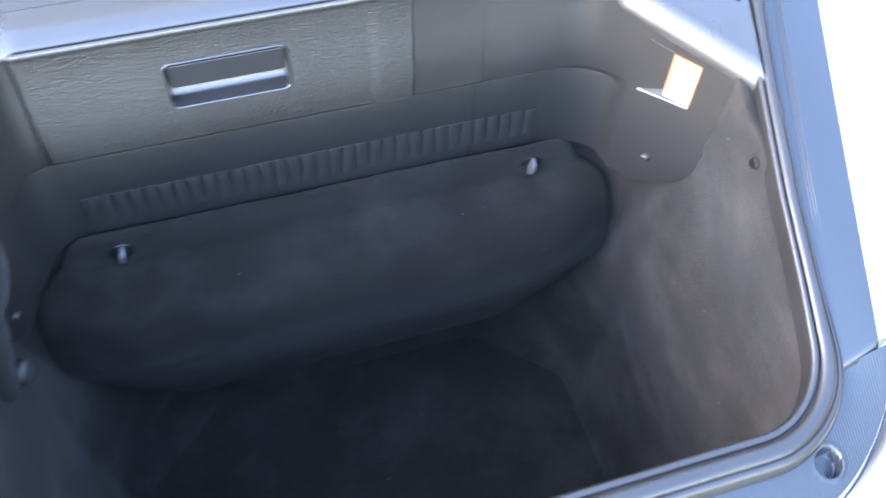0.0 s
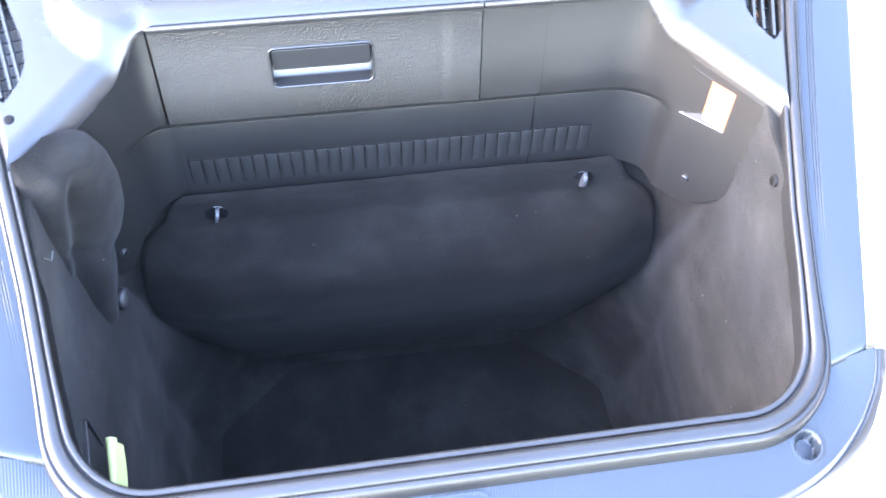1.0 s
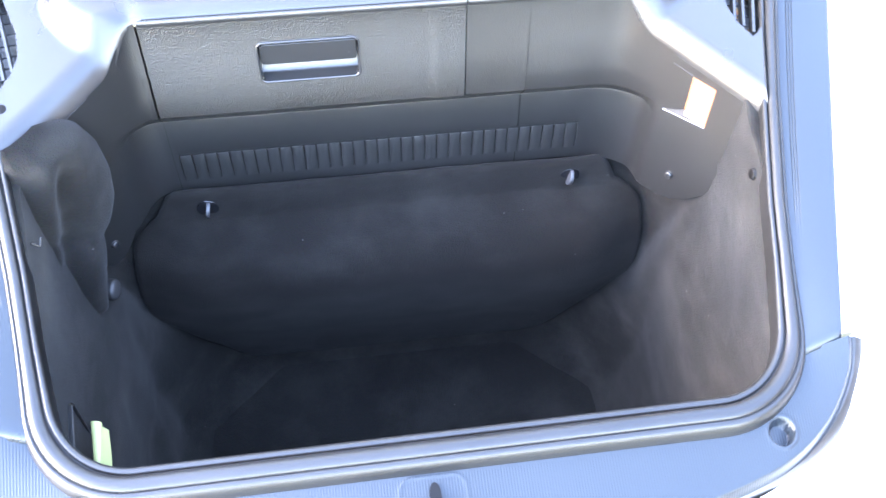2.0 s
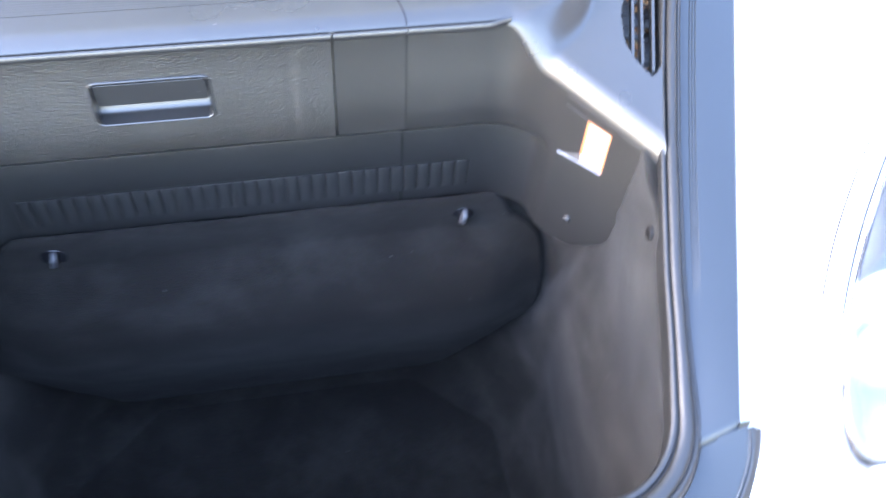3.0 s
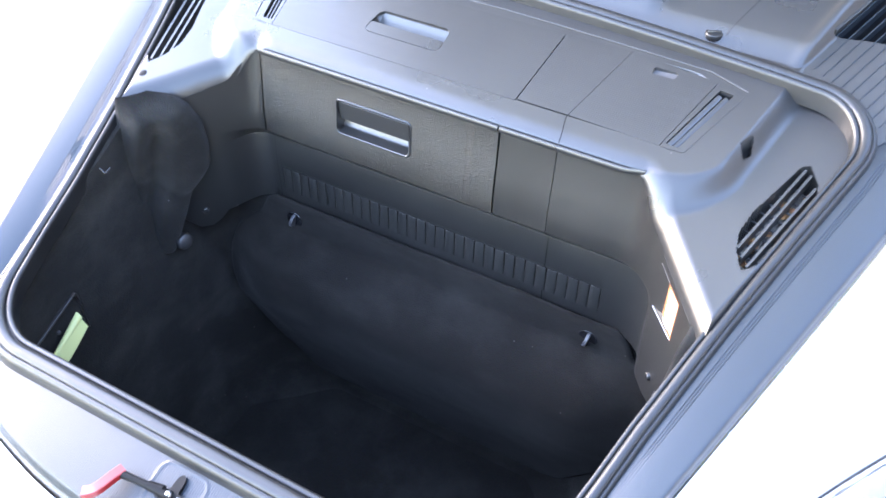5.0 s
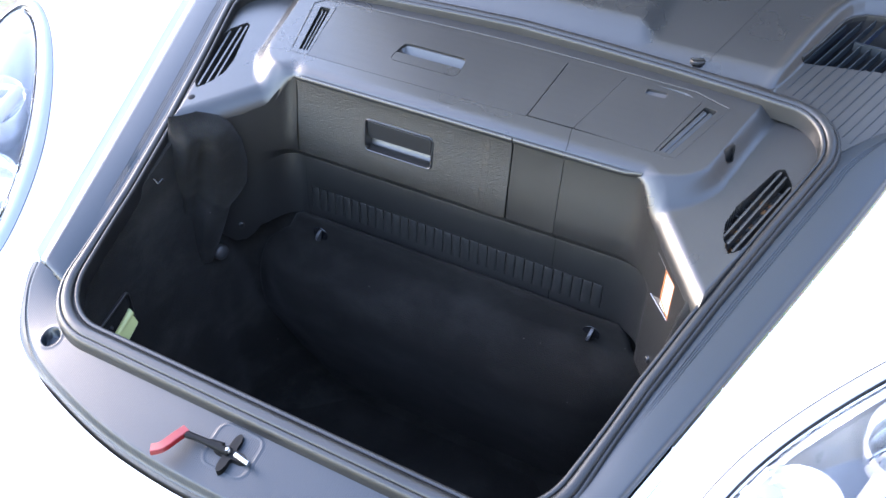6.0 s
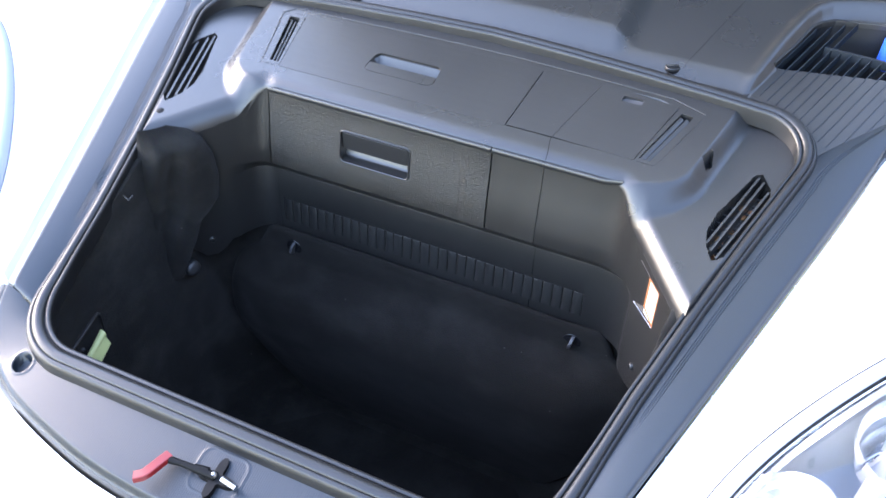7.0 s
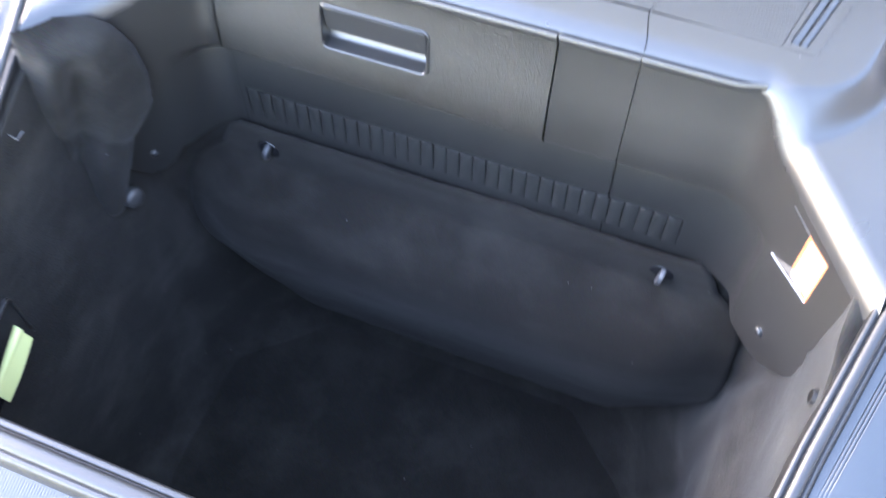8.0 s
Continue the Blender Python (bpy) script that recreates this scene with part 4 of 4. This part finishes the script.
def lid(name, outline, holes, label, group=""):
    t = thing(name, (sum(p[0] for p in outline) / len(outline), 0.1, 0.85), label, "lid", group)
    bm = plate(outline, holes, lambda u, v, d: Vector((u, v, shelf_lid(v) + 0.0004 - d)), 0.004)
    part("lid_panel", bm, PITTED, t, sharp=30)
    return t


X_A = lambda y: 0.0915 + 0.055 * (y - 0.05)
X_B = lambda y: 0.1585 + 0.22 * (y - 0.05)
hatch = lid("compartment_lid", round_poly([(-0.2702, 0.047), (X_A(0.047) - 0.0008, 0.047), (X_A(0.176) - 0.0008, 0.176), (-0.2960, 0.173)], [0.001, 0.001, 0.001, 0.001], 6, 0.02),
            [round_poly(LID_HANDLE, [0.010] * 4, 5, 0.02)], "black plastic compartment lid with a recessed grip", "shelf lids")
lid("centre_lid", round_poly([(X_A(0.050) + 0.0008, 0.050), (X_B(0.050) - 0.0002, 0.050), (X_B(0.178) - 0.0002, 0.178), (X_A(0.176) + 0.0008, 0.176)], [0.001] * 4, 2, 0.02), [],
    "narrow black plastic lid beside the vent cover", "shelf lids")
vent_lid = lid("vent_lid", round_poly([(X_B(0.050) + 0.0003, 0.050), (0.2705, 0.047), (0.2975, 0.1655), (X_B(0.178) + 0.0003, 0.178)], [0.001] * 4, 5, 0.02),
               [rect(0.221, 0.151, 0.250, 0.163, 0.003, 4)], "black plastic lid with a finger slot beside an air vent", "shelf lids")


def air_vent(poly, outline, side):
    t = thing("air_vent", (poly[0][0], 0.1, 0.85), "narrow air vent with two smooth black blades in the shelf", "vent", "air vents")
    bm = plate(outline, [round_poly(poly, [0.002] * 4, 3, 0.02)], lambda u, v, d: Vector((u, v, shelf_lid(v) + 0.0003 - d)), 0.005)
    part("vent_frame", bm, PLASTIC_SOFT, t, sharp=30)
    blade = [(-0.0033, -0.006), (-0.0032, 0.0016), (-0.0026, 0.0026), (0.0006, 0.0022), (0.0030, 0.0004), (0.0032, -0.006)]
    if side < 0:
        blade = [(-0.0011, -0.006), (-0.0009, 0.0016), (0.0009, 0.0016), (0.0011, -0.006)]
    for k in ((0.25, 0.75) if side > 0 else (0.34, 0.68)):
        a = Vector(poly[0]).lerp(Vector(poly[1]), k)
        b = Vector(poly[3]).lerp(Vector(poly[2]), k)
        d = (b - a).normalized()
        path = [Vector((p.x, p.y, shelf_lid(p.y) - 0.0032)) for p in (a.lerp(b, q) for q in span(0.01, 0.93, 8))]
        part("vent_blade", sweep(path, [Vector((d.y, -d.x, 0))] * 9, [Vector((0, 0, 1))] * 9, blade, closed=False), PLASTIC_SOFT, t)


air_vent(SLOTS[0], round_poly([(0.2712, 0.0465), (0.299, 0.0465), (0.333, 0.156), (0.2982, 0.1655)], [0.001, 0.002, 0.006, 0.001], 4, 0.02), 1)
air_vent(SLOTS[1], round_poly([(-0.302, 0.047), (-0.271, 0.047), (-0.2965, 0.168), (-0.333, 0.168)], [0.006, 0.001, 0.001, 0.006], 4, 0.02), -1)
bm = grid(lambda u, v: Vector((-0.152 + 0.118 * u, 0.082 + 0.05 * v, shelf_lid(0.082 + 0.05 * v) - 0.003 - 0.019 * math.sin(math.pi * min(1, v * 1.15)) ** 0.7 * smooth(0, 0.06, u) * smooth(1, 0.94, u))),
          span(0, 1, 40), span(0, 1, 20))
part("recessed_grip", bm, PLASTIC_SOFT, hatch)
bm = plate(round_poly([(-0.1485, 0.0852), (-0.0375, 0.0852), (-0.0395, 0.1040), (-0.1475, 0.1040)], [0.008, 0.008, 0.001, 0.001], 5, 0.02), [], lambda u, v, d: Vector((u, v, shelf_lid(v) + 0.0002 - d)), 0.003)
part("grip_flap", bm, PLASTIC_SOFT, hatch, "flush lift flap over the front of the grip", bevel=0.0006)
bm = grid(lambda u, v: Vector((0.219 + 0.033 * u, 0.149 + 0.016 * v, shelf_lid(0.149 + 0.016 * v) - 0.0022 - 0.0015 * smooth(1, 0.15, u) * smooth(0.0, 0.1, u))), span(0, 1, 12), span(0, 1, 4))
# black plastic in a lighter grey: the sky's reflection is put into its colour
part("finger_slot", bm, GRIP_AND_SHEEN, vent_lid)

# fine raised line round the rear of the lids
line = [Vector(p) for p in ((-0.302, 0.052), (-0.3360, 0.1640), (-0.322, 0.1800), (0.0, 0.1895), (0.285, 0.1805), (0.3335, 0.1640))]
line = resample(spline(line[:1] + [line[1]], 6), 10)[:-1] + resample(spline([line[1], line[2]], 4), 4)[:-1] + resample(spline(line[2:5], 10), 40)[:-1] + resample([line[4], line[5]], 6)
path = [Vector((p.x, p.y, shelf(p.x, p.y))) for p in line]
bm = sweep(path, [Vector((n.x, n.y, 0)) for n in normals_of(line, closed=False)], [Vector((0, 0, 1))] * len(path), [(-0.0012, -0.002), (-0.0008, 0.0006), (0.0, 0.0011), (0.0008, 0.0006), (0.0012, -0.002)], closed=False)
part("lid_border", bm, PLASTIC_SOFT, cover_shelf)

# side vents beside the shelf, with dead leaves caught in one


def side_vent(side):
    t = thing("side_vent", (side * 0.415, 0.02, 0.80), "black plastic vent grille beside the shelf", "vent", "side vents")
    for k, (x0, y0, x1, y1) in enumerate(((0.3905, -0.030, 0.4245, 0.098), (0.398, -0.040, 0.4320, 0.092), (0.4065, -0.050, 0.441, 0.076))):
        a, b = Vector((side * x0, y0, 0)), Vector((side * x1, y1, 0))
        pts = [a.lerp(b, q) for q in span(0, 1, 8)]
        path = [Vector((p.x, p.y, shelf_side(p.x, p.y) - 0.004)) for p in pts]
        d = (b - a).normalized()
        part("slat", sweep(path, [Vector((d.y, -d.x, 0))] * 9, [Vector((0, 0, 1))] * 9, [(-0.0016, -0.010), (-0.0014, 0.002), (0.0014, 0.002), (0.0016, -0.010)], closed=False), PLASTIC_SOFT, t)
    for i in range(9):
        q = (i + 0.6) / 9.5
        y = -0.045 + 0.14 * q
        x0 = 0.385 + 0.28 * max(0, y + 0.0)
        bm = bmesh.new()
        rod(bm, (side * x0, y, shelf_side(x0, y) - 0.016), (side * (x0 + 0.045), y - 0.012, shelf_side(x0, y) - 0.016), 0.0012, None, 6)
        part("cross_bar", bm, DARK, t)
    return t


for side in (1, -1):
    side_vent(side)
rng = random.Random(4)
for i in range(26):
    q = rng.random() ** 1.5
    y = -0.045 + 0.13 * q
    x = 0.395 + 0.28 * max(0, y) + rng.random() * 0.035
    z = shelf_side(x, y) - 0.021 - 0.004 * rng.random()
    bm = grid(lambda u, v: Vector((u * 0.012, v * 0.007 * (1 - u * u), 0.003 * math.sin(3 * u) + 0.002 * v * v)), span(-1, 1, 6), span(-1, 1, 3))
    bmesh.ops.transform(bm, matrix=pose(x, y, z, rng.uniform(-35, 35), rng.uniform(-35, 35), rng.uniform(0, 360)) @ Matrix.Scale(rng.uniform(0.4, 0.9), 4), verts=bm.verts)
    tagged(part("dead_leaf", bm, LEAF, None, solid=0.0004), "curled brown dead leaf caught in the vent", "leaf", "leaves in the vent")

# ---- felt flap on the rear wall, with two turn knobs ----
flap_half = lambda z: lerp_table([(0.19, 0.218), (0.245, 0.252), (0.385, 0.341), (0.395, 0.3445), (0.44, 0.3465), (0.508, 0.3425), (0.520, 0.339), (0.530, 0.328), (0.546, 0.305), (0.562, 0.2975), (0.576, 0.290), (0.586, 0.278)], z)
flap = thing("felt_flap", (0, 0.0, 0.2), "black felt access panel held by two turn knobs", "panel")


def flap_at(u, z):
    x = flap_half(z) * u
    edge = smooth(1.0, 0.985, abs(u)) * smooth(0.586, 0.580, z)
    w = 0.0020 * noise.noise((x * 7, z * 7, 5)) + 0.0012 * noise.noise((x * 25, z * 25, 9))
    w += 0.0045 * smooth(0.80, 1.0, abs(u)) * smooth(0.40, 0.48, z) * smooth(0.54, 0.50, z)
    w -= 0.024 * smooth(1.0, 0.72, abs(u)) * smooth(0.25, 0.46, z) * smooth(0.538, 0.508, z)
    return Vector((x, flap_y(z) - 0.004 * edge + w, z))


part("panel", grid(flap_at, [math.copysign(1 - (1 - abs(u)) ** 1.6, u) for u in span(-1, 1, 100)], span(0.19, 0.586, 110)), FELT, flap, sharp=80, solid=0.004)
for x in (-0.2395, 0.2405):
    y, z = flap_y(0.5575) - 0.006, 0.5575
    bm = bmesh.new()
    rod(bm, (x, y + 0.006, z), (x, y - 0.003, z), 0.0150, 0.0140, 28)
    k = part("knob", bm, GLOSS_BLACK, flap, "round black turn knob", bevel=0.001)
    # half-moon grip with a bright worn face, standing across the disc
    ring = [(0.0115 * math.sin(radians(w)), 0.0125 * math.cos(radians(w))) for w in range(-90, 91, 15)]
    bm = bmesh.new()
    sides = [[bm.verts.new((x + dx + 0.2 * u, y - 0.002 - v, z + u)) for u, v in ring] for dx in (-0.0024, 0.0024)]
    for n in range(len(ring) - 1):
        bm.faces.new((sides[0][n], sides[0][n + 1], sides[1][n + 1], sides[1][n]))
    bm.faces.new(sides[0])
    bm.faces.new(sides[1][::-1])
    part("grip", bm, GRIP_AND_SHEEN, k, "worn grey half-moon grip", bevel=0.0007)

# ---- felt pouch in the slanting corner ----
pouch = thing("felt_pouch", corner(0.14, 0.545, 0.01, -1), "baggy dark felt pouch sewn into the corner", "pouch")
POUCH_L = [(0.540, 0.150), (0.57, 0.138), (0.60, 0.124), (0.645, 0.105), (0.66, 0.088), (0.675, 0.076), (0.71, 0.071), (0.75, 0.075), (0.782, 0.088), (0.80, 0.106), (0.812, 0.135)]
POUCH_R = [(0.540, 0.172), (0.56, 0.184), (0.595, 0.191), (0.66, 0.192), (0.73, 0.192), (0.812, 0.175)]


def pouch_at(u, z):
    s = lerp_table(POUCH_L, z) * (1 - u) + lerp_table(POUCH_R, z) * u
    e = math.sin(math.pi * min(1, max(0, u))) ** 0.55 * smooth(0.538, 0.56, z) * smooth(0.820, 0.775, z)
    fold = -0.020 * math.exp(-((u - 0.66 + 1.6 * (z - 0.70)) / 0.13) ** 2) * smooth(0.56, 0.62, z) * smooth(0.80, 0.74, z)
    fold += -0.006 * math.exp(-((z - 0.635 - 0.05 * u) / 0.010) ** 2) + 0.006 * math.exp(-((u - 0.88 + 1.2 * (z - 0.7)) / 0.10) ** 2)
    fold += 0.0040 * noise.noise((s * 22, z * 14, 2)) + 0.0012 * noise.noise((s * 50, z * 38, 7))
    return corner(s, z, 0.004 + (0.035 + fold) * e, -1)


part("bag", grid(pouch_at, span(0, 1, 44), span(0.540, 0.812, 60)), CARPET, pouch, sharp=80)
bm = bmesh.new()
pts = [corner(lerp_table(POUCH_L, z) - 0.001, z, 0.005, -1) for z in span(0.647, 0.685, 8)]
part("hem", sweep(pts, [Vector((0.8, -0.6, 0))] * 9, [Vector((0, 0, 1))] * 9, [(-0.001, -0.001), (0.001, -0.001), (0.001, 0.001), (-0.001, 0.001)], closed=False), GREY_STUD, pouch)

# ---- studs, clips and hooks on the felt ----


def stud(name, at, axis, r, label, mat, dome=0.5):
    t = thing(name, at, label, "clip", "felt clips")
    bm = bmesh.new()
    bmesh.ops.create_uvsphere(bm, u_segments=24, v_segments=12, radius=r)
    m = Matrix.Translation(at) @ Vector(axis).to_track_quat("Z", "Y").to_matrix().to_4x4() @ Matrix.Diagonal((1, 1, dome, 1))
    bmesh.ops.transform(bm, matrix=m, verts=bm.verts)
    part("head", bm, mat, t)
    bm = bmesh.new()
    a = Vector(at)
    rod(bm, a - Vector(axis) * 0.006, a - Vector(axis) * -0.0005, r * 1.08, r * 1.02, 24)
    part("washer", bm, DARK, t)


stud("felt_stud", (-0.3435, -0.1255, 0.566), (1, -0.2, 0.1), 0.0125, "round grey push stud on the felt", GREY_STUD, 0.45)
stud("felt_stud", (0.3700, -0.196, 0.742), (-1, 0, 0.1), 0.0060, "small dark stud under the rim", BLACK, 0.2)
stud("trim_clip", (-0.3945, -0.0775, 0.8095), (0.2, -0.2, 1), 0.0080, "round black clip on the trim corner", BLACK, 0.3)
hook = thing("felt_hook", (-0.360, -0.204, 0.746), "small bent steel hook on the felt", "hook")
bm = bmesh.new()
for a, b in (((-0.368, -0.207, 0.750), (-0.362, -0.206, 0.743)), ((-0.362, -0.206, 0.743), (-0.362, -0.196, 0.745))):
    rod(bm, a, b, 0.0012, None, 8)
part("wire", bm, PLASTIC_SOFT, hook)

# ---- emergency release handle ----
release = thing("release_handle", (-0.345, -0.36, 0.50), "pale green glow emergency release handle in a black recess", "handle")


def on_wall(u, v, d):
    return Vector((-0.3445 - 0.095 * (u + 0.44) - d, u, v))


REC_OUT = round_poly([(-0.414, 0.4985), (-0.3065, 0.539), (-0.3065, 0.6205), (-0.414, 0.591)], [0.006] * 4, 4, 0.02)
REC_IN = round_poly([(-0.411, 0.5025), (-0.3090, 0.5415), (-0.3090, 0.6170), (-0.411, 0.5885)], [0.005] * 4, 4, 0.02)
bm = plate(REC_OUT, [REC_IN], lambda u, v, d: on_wall(u, v, d - 0.0015), 0.014)
part("recess_frame", bm, PLASTIC_SOFT, release, bevel=0.0006)
bm = plate(REC_IN, [], lambda u, v, d: on_wall(u, v, 0.001 + 0.003 * smooth(-0.41, -0.32, u) + d), 0.004)
part("recess_plate", bm, DARK, release)
# folded strap: a rolled upper edge and a flat face turned towards the boot
A, D = Vector((-0.333, -0.3300, 0.6065)), Vector((-0.333, -0.3885, 0.5730))
across = Vector((0.0065, 0.0030, -0.0200))
along = (D - A).normalized()
out = along.cross(across).normalized()
out = out if out.x > 0 else -out
cuts = span(0, 1, 8)
bm = sweep([A.lerp(D, q) + out * 0.0022 * math.sin(math.pi * q) for q in cuts], [across.normalized()] * 9, [out] * 9, [(0.0, -0.0016), (0.0, 0.0016), (0.0195, 0.0012), (0.0210, 0.0), (0.0195, -0.0016)], closed=False)
grip = part("grip", bm, GREEN, release, "pale green strap", bevel=0.0005)
tube = [(0.0056 * math.cos(w), 0.0056 * math.sin(w)) for w in span(0, 2 * math.pi, 18)[:-1]]
bm = bmesh.new()
rings = [[bm.verts.new(A.lerp(D, q) + across.normalized() * (u * r) + out * (v * r)) for u, v in tube] for q, r in ((0.10, 0.45), (-0.02, 0.45), (-0.02, 1.0), (0.05, 0.95), (1.0, 0.55))]
for a, b in zip(rings, rings[1:]):
    for n in range(18):
        bm.faces.new((a[n], a[(n + 1) % 18], b[(n + 1) % 18], b[n]))
bm.faces.new(rings[0])
bm.faces.new(rings[-1][::-1])
part("rolled_edge", bm, GREEN, grip)
bm = bmesh.new()
block(bm, (-0.337, -0.398, 0.560), (0.006, 0.018, 0.026), Matrix.Rotation(radians(30), 4, "X"), 0.001)
part("cable_end", bm, GLOSS_BLACK, release)
bm = bmesh.new()
bmesh.ops.create_uvsphere(bm, u_segments=12, v_segments=8, radius=0.0032)
bmesh.ops.transform(bm, matrix=Matrix.Translation((-0.3535, -0.353, 0.585)), verts=bm.verts)
part("rivet", bm, GREY_STUD, release)

# ---- bonnet latch on the front sill ----
LATCH = Vector((-0.009, -0.497, rim(-0.497) - 0.0118))
latch = thing("bonnet_latch", LATCH, "black bonnet latch with a red hook lever", "latch")
star = []
for i in range(64):
    w = 2 * math.pi * i / 64
    r = 0.0085 + 0.0150 * (math.cos(2 * w) ** 2) ** 1.6
    star.append(Vector((r * math.cos(w), r * math.sin(w))))
bm = plate(star, [], lambda u, v, d: LATCH + Vector((u, v, 0.0050 + 0.25 * v - d)), 0.008)
part("plate", bm, BLACK, latch)
bm = bmesh.new()
rod(bm, LATCH + Vector((-0.056, -0.006, 0.010)), LATCH + Vector((-0.040, -0.004, 0.010)), 0.0045, 0.0035)
rod(bm, LATCH + Vector((-0.040, -0.004, 0.010)), LATCH + Vector((0.0, 0.0, 0.006)), 0.0035, 0.0050)
rod(bm, LATCH + Vector((-0.026, -0.002, 0.008)), LATCH + Vector((-0.010, 0.001, 0.006)), 0.005, 0.006)
part("lever_arm", bm, BLACK, latch)
bm = bmesh.new()
rod(bm, LATCH + Vector((0.010, -0.001, 0.0085)), LATCH + Vector((0.030, -0.004, 0.0085)), 0.0034, 0.0030)
part("pin", bm, STEEL, latch, "bright steel pin")
bm = bmesh.new()
bmesh.ops.create_uvsphere(bm, u_segments=16, v_segments=8, radius=0.0040)
bmesh.ops.transform(bm, matrix=Matrix.Translation(LATCH + Vector((-0.002, 0.000, 0.0075))), verts=bm.verts)
part("pivot", bm, STEEL, latch)
pts = [Vector(p) + LATCH for p in ((-0.0585, -0.001, 0.0115), (-0.0620, -0.014, 0.0115), (-0.0655, -0.027, 0.0105), (-0.0690, -0.034, 0.0095), (-0.0770, -0.040, 0.0080))]
pts = spline(pts, 5)
dirs = [(pts[min(i + 1, len(pts) - 1)] - pts[max(i - 1, 0)]).normalized() for i in range(len(pts))]
bm = sweep(pts, [Vector((d.y, -d.x, 0)).normalized() for d in dirs], [Vector((0, 0, 1))] * len(pts), [(-0.0058, -0.004), (-0.0058, 0.0022), (-0.0048, 0.0030), (0.0048, 0.0030), (0.0058, 0.0022), (0.0058, -0.004)], closed=False)
part("hook", bm, RED, latch, "red plastic hook", sharp=25)
